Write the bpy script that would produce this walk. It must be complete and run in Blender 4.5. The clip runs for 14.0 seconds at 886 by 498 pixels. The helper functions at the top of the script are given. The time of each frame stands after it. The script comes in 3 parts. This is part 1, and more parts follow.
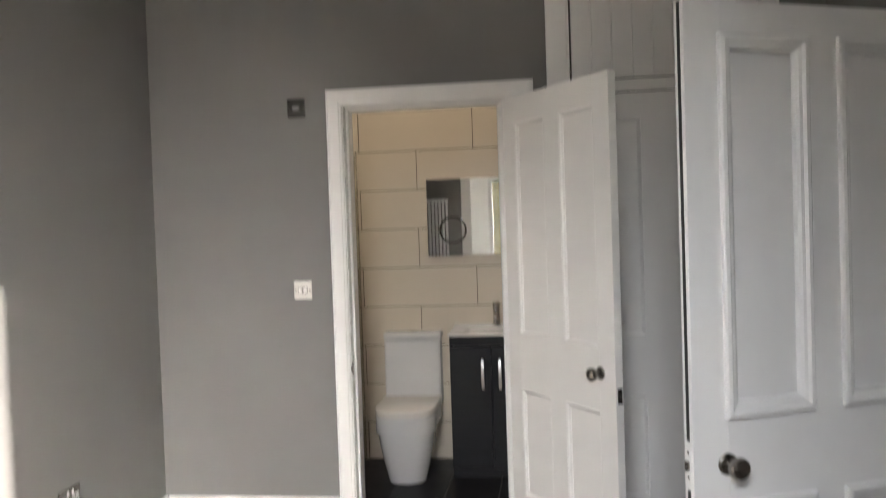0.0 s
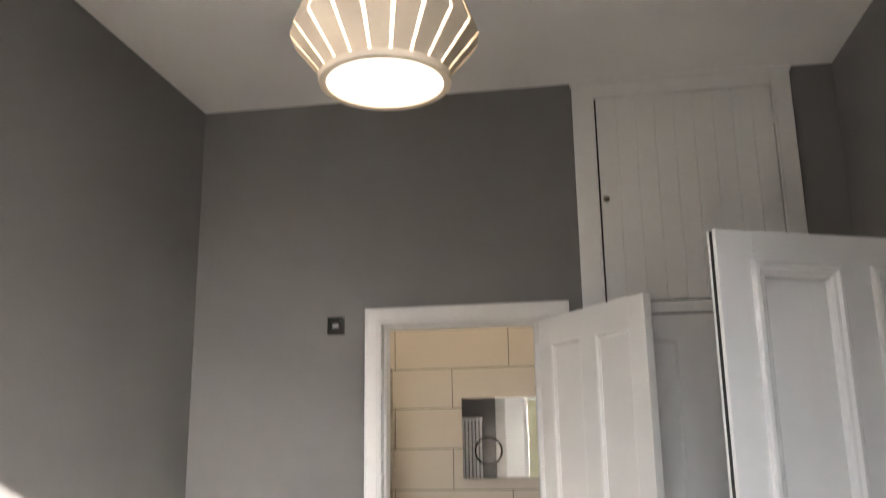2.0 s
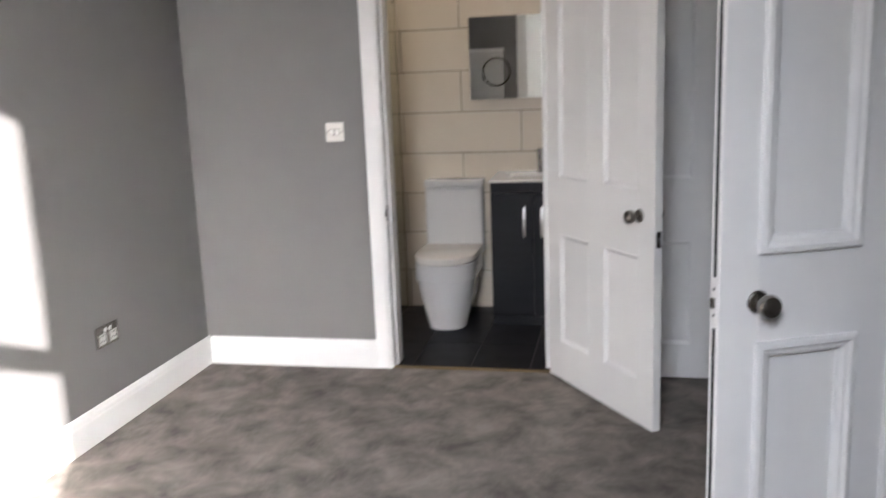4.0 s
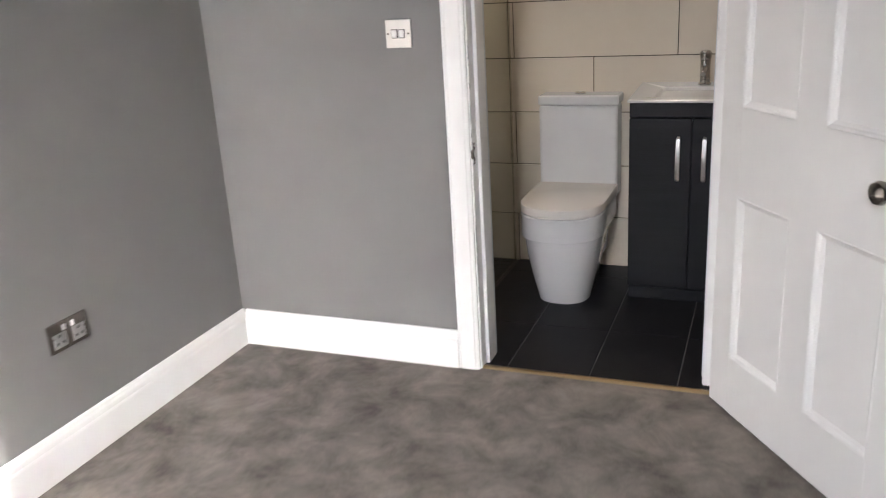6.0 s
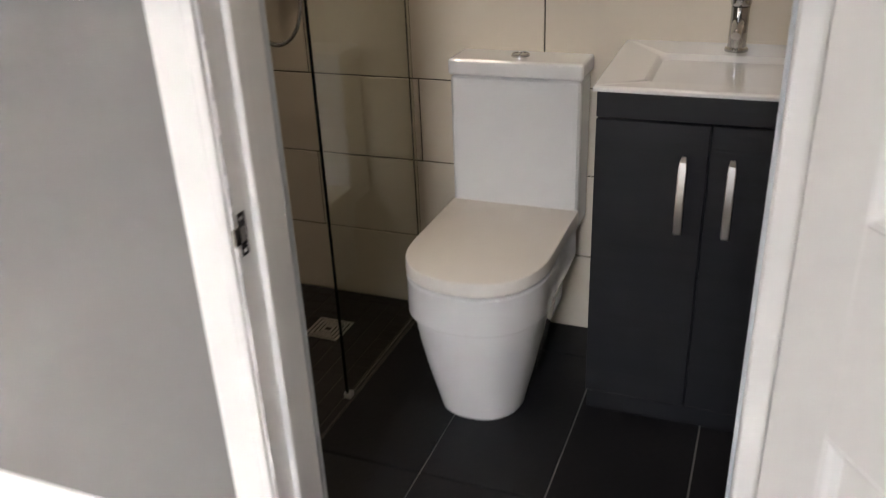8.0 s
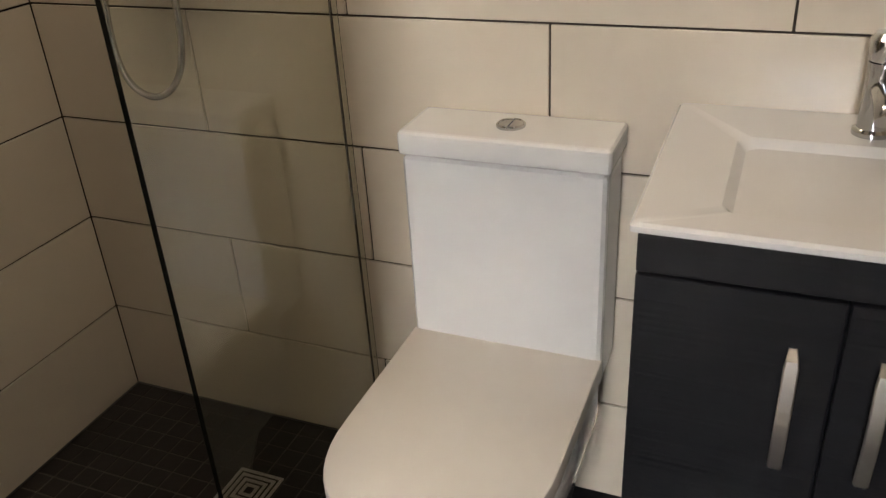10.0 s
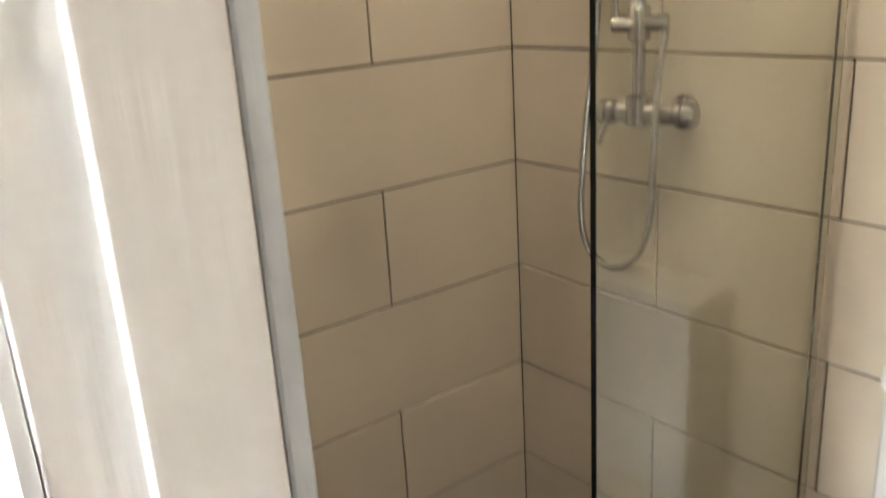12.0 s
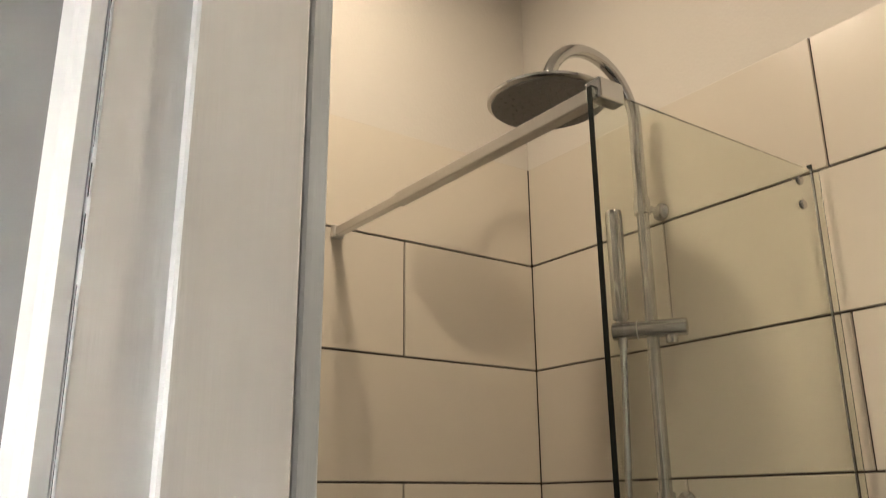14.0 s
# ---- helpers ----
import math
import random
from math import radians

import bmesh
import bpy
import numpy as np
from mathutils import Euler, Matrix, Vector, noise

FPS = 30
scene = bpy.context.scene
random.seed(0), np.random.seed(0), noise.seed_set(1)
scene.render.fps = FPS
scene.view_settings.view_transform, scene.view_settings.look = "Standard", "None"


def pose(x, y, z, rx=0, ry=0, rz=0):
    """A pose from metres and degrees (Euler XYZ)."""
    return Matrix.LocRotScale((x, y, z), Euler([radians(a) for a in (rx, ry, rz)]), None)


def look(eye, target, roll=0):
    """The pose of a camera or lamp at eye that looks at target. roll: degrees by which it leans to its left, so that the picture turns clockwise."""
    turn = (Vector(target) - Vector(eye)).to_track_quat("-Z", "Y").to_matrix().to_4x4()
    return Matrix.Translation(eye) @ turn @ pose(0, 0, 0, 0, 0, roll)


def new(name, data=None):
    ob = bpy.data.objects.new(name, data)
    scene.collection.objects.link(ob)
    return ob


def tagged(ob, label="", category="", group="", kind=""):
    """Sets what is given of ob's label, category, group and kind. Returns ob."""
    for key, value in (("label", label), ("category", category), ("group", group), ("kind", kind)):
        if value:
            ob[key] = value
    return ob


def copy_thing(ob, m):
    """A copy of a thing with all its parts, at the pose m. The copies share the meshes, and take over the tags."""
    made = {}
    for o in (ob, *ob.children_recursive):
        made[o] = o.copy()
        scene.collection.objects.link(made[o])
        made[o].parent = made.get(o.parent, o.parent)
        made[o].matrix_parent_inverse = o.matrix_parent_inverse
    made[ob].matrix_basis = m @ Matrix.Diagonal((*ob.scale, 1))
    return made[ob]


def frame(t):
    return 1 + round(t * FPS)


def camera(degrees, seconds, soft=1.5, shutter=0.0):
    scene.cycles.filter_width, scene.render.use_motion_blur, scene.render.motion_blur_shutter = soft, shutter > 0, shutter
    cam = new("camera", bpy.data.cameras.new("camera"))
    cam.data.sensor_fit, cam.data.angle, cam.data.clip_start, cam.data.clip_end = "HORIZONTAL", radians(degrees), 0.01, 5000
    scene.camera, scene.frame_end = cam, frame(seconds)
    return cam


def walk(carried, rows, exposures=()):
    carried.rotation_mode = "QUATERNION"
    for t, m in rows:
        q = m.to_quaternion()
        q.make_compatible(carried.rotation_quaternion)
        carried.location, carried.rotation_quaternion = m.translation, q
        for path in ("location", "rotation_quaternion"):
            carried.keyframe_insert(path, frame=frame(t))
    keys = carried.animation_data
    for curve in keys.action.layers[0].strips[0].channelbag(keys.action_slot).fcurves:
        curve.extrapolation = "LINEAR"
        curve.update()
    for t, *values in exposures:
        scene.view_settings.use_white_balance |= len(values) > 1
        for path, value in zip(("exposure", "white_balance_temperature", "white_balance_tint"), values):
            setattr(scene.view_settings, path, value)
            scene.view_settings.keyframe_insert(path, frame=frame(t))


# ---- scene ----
cam = camera(56.0, 14.0, soft=1.1, shutter=0.5)
PATH = [
    (0, (1.135, -3.944, 1.452), (0.883, -1.96, 1.396), -1.9),
    (0.5, (1.143, -3.966, 1.477), (0.864, -1.998, 1.701), -1.8),
    (1, (1.146, -3.979, 1.461), (0.833, -2.059, 1.925), -1.1),
    (1.5, (1.134, -3.958, 1.464), (0.812, -2.072, 2.047), -1.0),
    (2, (1.121, -3.967, 1.464), (0.811, -2.045, 1.921), -0.9),
    (2.5, (1.123, -3.944, 1.451), (0.849, -1.97, 1.624), -1.5),
    (3, (1.123, -3.928, 1.419), (0.882, -1.944, 1.363), -2.1),
    (3.5, (1.151, -3.889, 1.376), (0.882, -1.919, 1.163), -2.4),
    (4, (1.24, -3.782, 1.352), (0.833, -1.862, 0.969), -2.2),
    (4.2, (1.256, -3.747, 1.351), (0.757, -1.865, 0.898), -2.4),
    (6.5, (1.022, -2.062, 1.308), (0.313, -0.314, 0.644), -3.7),
    (7, (1.013, -1.65, 1.286), (0.35, 0.082, 0.536), -3.8),
    (7.5, (0.966, -1.298, 1.284), (0.283, 0.383, 0.444), -2.6),
    (8, (0.889, -0.941, 1.284), (0.207, 0.73, 0.422), -2.5),
    (8.5, (0.821, -0.619, 1.269), (0.129, 1.032, 0.379), -3.2),
    (8.7, (0.781, -0.521, 1.272), (0.109, 1.125, 0.355), -3.3),
    (10.8, (0.665, -0.004, 1.281), (-0.163, 1.547, 0.328), -3.7),
    (11, (0.649, 0.005, 1.287), (-0.354, 1.47, 0.367), -4.0),
    (11.5, (0.603, -0.019, 1.315), (-0.734, 1.223, 0.496), -4.3),
    (12, (0.58, -0.054, 1.341), (-0.939, 1.094, 0.727), -3.5),
    (12.5, (0.592, -0.072, 1.363), (-0.995, 1.116, 1.102), -1.8),
    (13, (0.615, -0.09, 1.394), (-0.974, 1.119, 1.516), -1.0),
    (13.6, (0.629, -0.094, 1.394), (-0.932, 1.055, 1.885), -0.9),
    (14, (0.631, -0.094, 1.401), (-0.915, 1.031, 1.985), -0.6),
]
EXPOSURES = [(0, 2.8, 6650, 13), (1.5, 3.12, 6700, 14), (3.0, 2.8, 6350, 15), (4.2, 2.86, 6250, 16), (6.3, 2.98, 6350, 16), (8.0, 3.08, 6500, 15),
             (8.7, 3.08, 6600, 15), (10.8, 4.0, 6800, 13), (11.5, 4.4, 6700, 12), (12.2, 4.35, 6500, 11), (12.8, 4.1, 6500, 11), (13.5, 3.6, 6500, 11), (14, 3.8, 6500, 11)]
walk(cam, [(t, look(eye, target, roll)) for t, eye, target, roll in PATH], EXPOSURES)

# ---- world and light ----
world = bpy.data.worlds.new("world")
scene.world = world
world.use_nodes = True
wn = world.node_tree
sky = wn.nodes.new("ShaderNodeTexSky")
sky.sky_type, sky.sun_disc = "NISHITA", False
sky.sun_elevation, sky.sun_rotation = 0.364, 2.654
wn.links.new(sky.outputs[0], wn.nodes["Background"].inputs[0])
wn.nodes["Background"].inputs[1].default_value = 0.08

SUN_WAY = Vector((-0.53, 1.0, -0.43))
sun = new("sun", bpy.data.lights.new("sun", "SUN"))
sun.data.energy, sun.data.angle, sun.data.color = 5.0, radians(0.5), (1.0, 0.95, 0.88)
sun.matrix_world = look((3, -9, 5), Vector((3, -9, 5)) + SUN_WAY)

sky_lamp = new("window_sky_light", bpy.data.lights.new("window_sky_light", "AREA"))
sky_lamp.data.shape, sky_lamp.data.size, sky_lamp.data.size_y = "RECTANGLE", 0.84, 0.90
sky_lamp.data.energy, sky_lamp.data.color, sky_lamp.data.spread = 3.3, (0.84, 0.91, 1.0), radians(70)
sky_lamp.matrix_world = look((0.82, -4.93, 2.42), (0.55, -3.43, 1.30))

DOWNLIGHTS = [(0.50, 0.60), (-0.36, 0.50)]
BATH_CEIL = 2.72
for dx, dy in DOWNLIGHTS:
    lamp = new("downlight_lamp", bpy.data.lights.new("downlight_lamp", "AREA"))
    lamp.data.shape, lamp.data.size = "DISK", 0.10
    lamp.data.energy, lamp.data.color, lamp.data.spread = 0.64, (1.0, 0.84, 0.65), radians(176)
    lamp.location = (dx, dy, BATH_CEIL - 0.012)

pendant_bulb = new("pendant_bulb", bpy.data.lights.new("pendant_bulb", "POINT"))
pendant_bulb.data.energy, pendant_bulb.data.color, pendant_bulb.data.shadow_soft_size = 1.0, (1.0, 0.82, 0.6), 0.04
pendant_bulb.location = (0.752, -2.40, 2.40)


# ---- materials ----
def mat(name, color, rough=0.5, metal=0.0, vary=0.06, scale=6.0, bump=0.0, bump_scale=120.0, stretch=(1, 1, 1), random_=0.0,
        coat=0.0, spec=0.5, contrast=1.6, sheen=0.16, distort=0.0):
    """A painted, tiled, ceramic or metal surface with variation at two scales."""
    m = bpy.data.materials.new(name)
    m.use_nodes = True
    t = m.node_tree
    b = t.nodes["Principled BSDF"]
    b.inputs["Roughness"].default_value, b.inputs["Metallic"].default_value = rough, metal
    b.inputs["Coat Weight"].default_value = coat
    b.inputs["Specular IOR Level"].default_value = spec
    co = t.nodes.new("ShaderNodeTexCoord")
    mp = t.nodes.new("ShaderNodeMapping")
    mp.inputs["Scale"].default_value = stretch
    t.links.new(co.outputs["Object"], mp.inputs[0])
    big, fine = t.nodes.new("ShaderNodeTexNoise"), t.nodes.new("ShaderNodeTexNoise")
    for n, sc in ((big, scale), (fine, bump_scale)):
        n.inputs["Scale"].default_value, n.inputs["Detail"].default_value = sc, 5
        t.links.new(mp.outputs[0], n.inputs["Vector"])
    big.inputs["Distortion"].default_value = distort
    if distort:
        big.inputs["Detail"].default_value, big.inputs["Roughness"].default_value = 9, 0.68
    ramp = t.nodes.new("ShaderNodeMix")
    ramp.data_type = "RGBA"
    ramp.inputs["A"].default_value = (*[c * (1 - vary) for c in color], 1)
    ramp.inputs["B"].default_value = (*[min(1, c * (1 + vary)) for c in color], 1)
    add = t.nodes.new("ShaderNodeMath")
    add.operation, add.use_clamp = "MULTIPLY_ADD", True
    t.links.new(fine.outputs[0], add.inputs[0])
    add.inputs[1].default_value = 0.5
    sub = t.nodes.new("ShaderNodeMath")
    sub.operation = "MULTIPLY_ADD"
    sub.inputs[1].default_value, sub.inputs[2].default_value = contrast, 0.25 - contrast / 2
    t.links.new(big.outputs[0], sub.inputs[0])
    t.links.new(sub.outputs[0], add.inputs[2])
    t.links.new(add.outputs[0], ramp.inputs["Factor"])
    out = ramp.outputs["Result"]
    if random_:
        oi = t.nodes.new("ShaderNodeObjectInfo")
        hs = t.nodes.new("ShaderNodeHueSaturation")
        ml = t.nodes.new("ShaderNodeMath")
        ml.operation = "MULTIPLY_ADD"
        ml.inputs[1].default_value, ml.inputs[2].default_value = random_, 1 - random_ / 2
        t.links.new(oi.outputs["Random"], ml.inputs[0])
        t.links.new(ml.outputs[0], hs.inputs["Value"])
        t.links.new(out, hs.inputs["Color"])
        out = hs.outputs[0]
    t.links.new(out, b.inputs["Base Color"])
    rr = t.nodes.new("ShaderNodeMath")
    rr.operation = "MULTIPLY_ADD"
    rr.inputs[1].default_value, rr.inputs[2].default_value = sheen, max(0.0, rough - sheen / 2)
    t.links.new(big.outputs[0], rr.inputs[0])
    t.links.new(rr.outputs[0], b.inputs["Roughness"])
    if bump:
        bp = t.nodes.new("ShaderNodeBump")
        bp.inputs["Strength"].default_value, bp.inputs["Distance"].default_value = bump, 0.004
        t.links.new(fine.outputs[0], bp.inputs["Height"])
        t.links.new(bp.outputs[0], b.inputs["Normal"])
    return m


WALL = mat("grey_wall_paint", (0.192, 0.187, 0.180), 0.75, vary=0.025, scale=1.5, bump=0.12, bump_scale=260)
CEIL = mat("white_ceiling_paint", (0.85, 0.84, 0.82), 0.85, vary=0.02, scale=1.2, bump=0.1, bump_scale=180)
CREAM = mat("warm_plaster_paint", (0.50, 0.465, 0.41), 0.8, vary=0.03, scale=2, bump=0.12, bump_scale=150)
GLOSS = mat("white_gloss_paint", (0.80, 0.79, 0.77), 0.34, vary=0.025, scale=5, bump=0.03, bump_scale=60, stretch=(1, 1, 0.15))
OLD_GLOSS = mat("brushed_white_paint", (0.72, 0.71, 0.69), 0.42, vary=0.07, scale=9, bump=0.25, bump_scale=90, stretch=(1, 1, 0.06))
GREYED = mat("greyed_primer_wood", (0.50, 0.53, 0.55), 0.55, vary=0.14, scale=16, bump=0.35, bump_scale=120, stretch=(1, 1, 0.05))
CARPET = mat("grey_carpet", (0.212, 0.188, 0.165), 0.95, vary=0.45, contrast=3.0, scale=5.5, distort=0.35, bump=0.9, bump_scale=420, spec=0.1)
TILE = mat("cream_wall_tile", (0.53, 0.478, 0.395), 0.26, vary=0.02, scale=2, bump=0.02, bump_scale=30, random_=0.05, sheen=0.02)
GROUT = mat("brown_grout", (0.040, 0.031, 0.024), 0.9, vary=0.2, scale=20)
SLATE = mat("black_floor_tile", (0.0085, 0.0085, 0.010), 0.45, spec=0.2, vary=0.25, scale=7, bump=0.15, bump_scale=90, random_=0.25)
FGROUT = mat("grey_floor_grout", (0.16, 0.155, 0.15), 0.9, vary=0.15, scale=30)
MOSAIC = mat("dark_mosaic_tile", (0.012, 0.0105, 0.0095), 0.45, spec=0.3, vary=0.3, scale=12, bump=0.15, bump_scale=120, random_=0.5)
CERAMIC = mat("white_ceramic", (0.56, 0.56, 0.555), 0.12, vary=0.01, scale=3, coat=0.3)
# White plastic, with the downlights' warm light mixed into its colour.
SEATW = mat("warm_lit_seat_plastic", (0.63, 0.60, 0.555), 0.22, vary=0.01, scale=3)
ANTHRA = mat("anthracite_woodgrain", (0.008, 0.0085, 0.0105), 0.45, spec=0.25, vary=0.22, scale=10, bump=0.25, bump_scale=70, stretch=(0.12, 1, 3))
CHROME = mat("polished_chrome", (0.52, 0.52, 0.52), 0.10, 1.0, vary=0.02, scale=8)
SATIN = mat("brushed_steel", (0.60, 0.58, 0.55), 0.36, 1.0, vary=0.06, scale=20)
ALU = mat("pale_aluminium", (0.50, 0.49, 0.47), 0.40, 0.7, vary=0.04, scale=20)
MGROUT = mat("dark_mosaic_grout", (0.062, 0.055, 0.048), 0.9, vary=0.4, scale=30)
NICKEL = mat("dark_nickel", (0.27, 0.25, 0.225), 0.24, 1.0, vary=0.08, scale=20)
DARK_METAL = mat("black_nickel", (0.10, 0.093, 0.085), 0.25, 1.0, vary=0.08, scale=20)
BRASS = mat("worn_brass", (0.36, 0.27, 0.15), 0.30, 1.0, vary=0.06, scale=14, sheen=0.03)
BLACK = mat("black_rubber", (0.012, 0.012, 0.012), 0.6, vary=0.2, scale=20)
HOLE = mat("dark_slot", (0.02, 0.02, 0.02), 0.6, vary=0.1, scale=20)
PLASTIC = mat("white_switch_plastic", (0.75, 0.74, 0.72), 0.3, vary=0.02, scale=10)
RUBBERHEAD = mat("grey_nozzle_face", (0.16, 0.155, 0.15), 0.45, vary=0.15, scale=40, bump=0.5, bump_scale=300)
RAD = mat("white_radiator_enamel", (0.78, 0.78, 0.77), 0.3, vary=0.02, scale=6)
PAPER = mat("cream_lamp_shade", (0.72, 0.60, 0.46), 0.7, vary=0.03, scale=8)
STONE = mat("sandstone", (0.46, 0.32, 0.17), 0.9, vary=0.3, scale=1.2, bump=0.5, bump_scale=8)
GRASS = mat("lawn", (0.06, 0.10, 0.03), 0.9, vary=0.4, scale=2, bump=0.5, bump_scale=40)
LEAF = mat("shrub_leaf", (0.06, 0.11, 0.03), 0.6, vary=0.4, scale=3)
BARK = mat("bark", (0.10, 0.07, 0.05), 0.9, vary=0.3, scale=10)


def glass_mat(name, color, rough=0.0):
    m = bpy.data.materials.new(name)
    m.use_nodes = True
    b = m.node_tree.nodes["Principled BSDF"]
    b.inputs["Base Color"].default_value = (*color, 1)
    b.inputs["Roughness"].default_value, b.inputs["Transmission Weight"].default_value, b.inputs["IOR"].default_value = rough, 1.0, 1.48
    return m


GLASS = glass_mat("shower_glass", (0.87, 0.895, 0.82))
EDGE = mat("green_black_glass_edge", (0.008, 0.014, 0.011), 0.15, vary=0.1, scale=10)
PANE = glass_mat("window_glass", (0.98, 0.99, 0.99))
MIRROR = bpy.data.materials.new("mirror_silver")
MIRROR.use_nodes = True
for key, value in (("Base Color", (0.86, 0.88, 0.87, 1)), ("Metallic", 1.0), ("Roughness", 0.015)):
    MIRROR.node_tree.nodes["Principled BSDF"].inputs[key].default_value = value


def glow(name, color, strength):
    m = bpy.data.materials.new(name)
    m.use_nodes = True
    b = m.node_tree.nodes["Principled BSDF"]
    b.inputs["Emission Color"].default_value, b.inputs["Emission Strength"].default_value = (*color, 1), strength
    return m


LAMP_GLOW = glow("lit_lamp_diffuser", (1.0, 0.88, 0.70), 0.35)
SPOT_GLOW = glow("lit_downlight", (1.0, 0.82, 0.6), 3.0)


# ---- builders ----
def bx(bm, lo, hi, bevel=0.0, seg=1):
    """A box between two corners, with bevelled edges."""
    lo, hi = Vector([min(a, b) for a, b in zip(lo, hi)]), Vector([max(a, b) for a, b in zip(lo, hi)])
    r = bmesh.ops.create_cube(bm, size=1, matrix=Matrix.LocRotScale((lo + hi) / 2, None, hi - lo))
    if bevel:
        edges = list({e for v in r["verts"] for e in v.link_edges})
        bmesh.ops.bevel(bm, geom=edges, offset=bevel, segments=seg, profile=0.6, affect="EDGES")
    return bm


def box(lo, hi, bevel=0.0, seg=1):
    return bx(bmesh.new(), lo, hi, bevel, seg)


def rings(bm, loops, cap=True, closed=False):
    """Skins a row of loops of points."""
    rows = [[bm.verts.new(p) for p in loop] for loop in loops]
    pairs = list(zip(rows, rows[1:])) + ([(rows[-1], rows[0])] if closed else [])
    for a, b in pairs:
        for k in range(len(a)):
            j = (k + 1) % len(a)
            bm.faces.new((a[k], a[j], b[j], b[k]))
    if cap and not closed:
        bm.faces.new(list(reversed(rows[0])))
        bm.faces.new(rows[-1])
    bmesh.ops.recalc_face_normals(bm, faces=bm.faces[:])
    for f in bm.faces:
        f.smooth = len(rows[0]) > 8
    for e in bm.edges:
        e.smooth = len(e.link_faces) == 2 and e.calc_face_angle() < 0.6
    return bm


def tube(bm, points, r, seg=14):
    """A round tube along a line of points; r is one radius or one a point."""
    pts = [Vector(p) for p in points]
    radii = r if isinstance(r, (list, tuple)) else [r] * len(pts)
    loops, side = [], None
    for k, p in enumerate(pts):
        way = (pts[min(k + 1, len(pts) - 1)] - pts[max(k - 1, 0)]).normalized()
        if side is None:
            side = way.orthogonal().normalized()
        side = (side - way * side.dot(way)).normalized()
        other = way.cross(side)
        loops.append([p + radii[k] * (side * math.cos(2 * math.pi * i / seg) + other * math.sin(2 * math.pi * i / seg)) for i in range(seg)])
    return rings(bm, loops)


def lathe(bm, profile, at, axis=(0, 0, 1), seg=28):
    """Turns a profile of (radius, height) round an axis from a point."""
    axis = Vector(axis).normalized()
    s = axis.orthogonal().normalized()
    o = axis.cross(s)
    at = Vector(at)
    ring = profile[0] == profile[-1]
    profile = profile[:-1] if ring else profile
    return rings(bm, [[at + axis * h + max(r, 1e-4) * (s * math.cos(2 * math.pi * i / seg) + o * math.sin(2 * math.pi * i / seg)) for i in range(seg)] for r, h in profile], closed=ring)


def sweep_frame(bm, x0, x1, z0, z1, profile, y=0.0, sign=-1):
    """A mitred rectangular moulding in the xz plane; profile: (inset, height off the face)."""
    loops = [[(x0 + i, y + sign * h, z0 + i), (x1 - i, y + sign * h, z0 + i), (x1 - i, y + sign * h, z1 - i), (x0 + i, y + sign * h, z1 - i)] for i, h in profile]
    return rings(bm, loops, cap=False, closed=True)


def run(bm, profile, p0, p1, out):
    """A moulding run along the floor from p0 to p1; profile: (out, up)."""
    p0, p1, out = Vector(p0), Vector(p1), Vector(out)
    return rings(bm, [[p + out * a + Vector((0, 0, b)) for a, b in profile] for p in (p0, p1)])


def flat(bm):
    for f in bm.faces:
        f.smooth = False
    return bm


def mesh_of(name, bm, material):
    me = bpy.data.meshes.new(name)
    bm.to_mesh(me)
    bm.free()
    me.materials.append(material)
    return me


def part(name, bm, material, parent=None, label=""):
    ob = new(name, mesh_of(name, bm, material))
    ob.parent = parent
    return tagged(ob, label)


def thing(name, label, category, group="", kind="", at=(0, 0, 0), rz=0.0):
    ob = new(name)
    ob.matrix_world = pose(*at, 0, 0, rz)
    return tagged(ob, label, category, group, kind)


def structure(name, bm, material, label="", category=""):
    return tagged(part(name, bm, material), label, category, kind="structure")


# ---- large structure: bedroom ----
XW, XE, YS, ZC = -0.81, 2.395, -4.80, 3.228
DX0, DX1, DZ = 0.170, 0.945, 2.040
WT = 0.13
BX0, BX1, BY1 = -0.757, 1.25, 1.173

structure("floor", box((XW, YS, -0.12), (XE, 0.02, 0.0)), CARPET, "grey-brown deep pile carpet with brushed patches", "carpet")
structure("ceiling", box((XW - 0.15, YS - 0.35, ZC), (XE + 0.15, 0.0, ZC + 0.15)), CEIL, "plain white painted bedroom ceiling", "ceiling")
wall_north = bmesh.new()
bx(wall_north, (BX0 - 0.15, 0, -0.12), (DX0 - 0.025, WT, ZC + 0.15))
bx(wall_north, (DX1 + 0.025, 0, -0.12), (XE + 0.15, WT, ZC + 0.15))
bx(wall_north, (DX0 - 0.025, 0, DZ + 0.025), (DX1 + 0.025, WT, ZC + 0.15))
structure("wall_north", wall_north, WALL, "matt mid-grey painted wall with a door opening", "wall")
structure("wall_west", box((XW - 0.15, YS - 0.35, -0.12), (XW, 0.0, ZC)), WALL, "matt mid-grey painted side wall", "wall")
wall_east = bmesh.new()
bx(wall_east, (XE, -1.45, -0.12), (XE + 0.15, 0.0, ZC))
bx(wall_east, (2.25, YS - 0.35, -0.12), (XE + 0.15, -1.45, ZC))
structure("wall_east", wall_east, WALL, "matt mid-grey painted side wall", "wall")
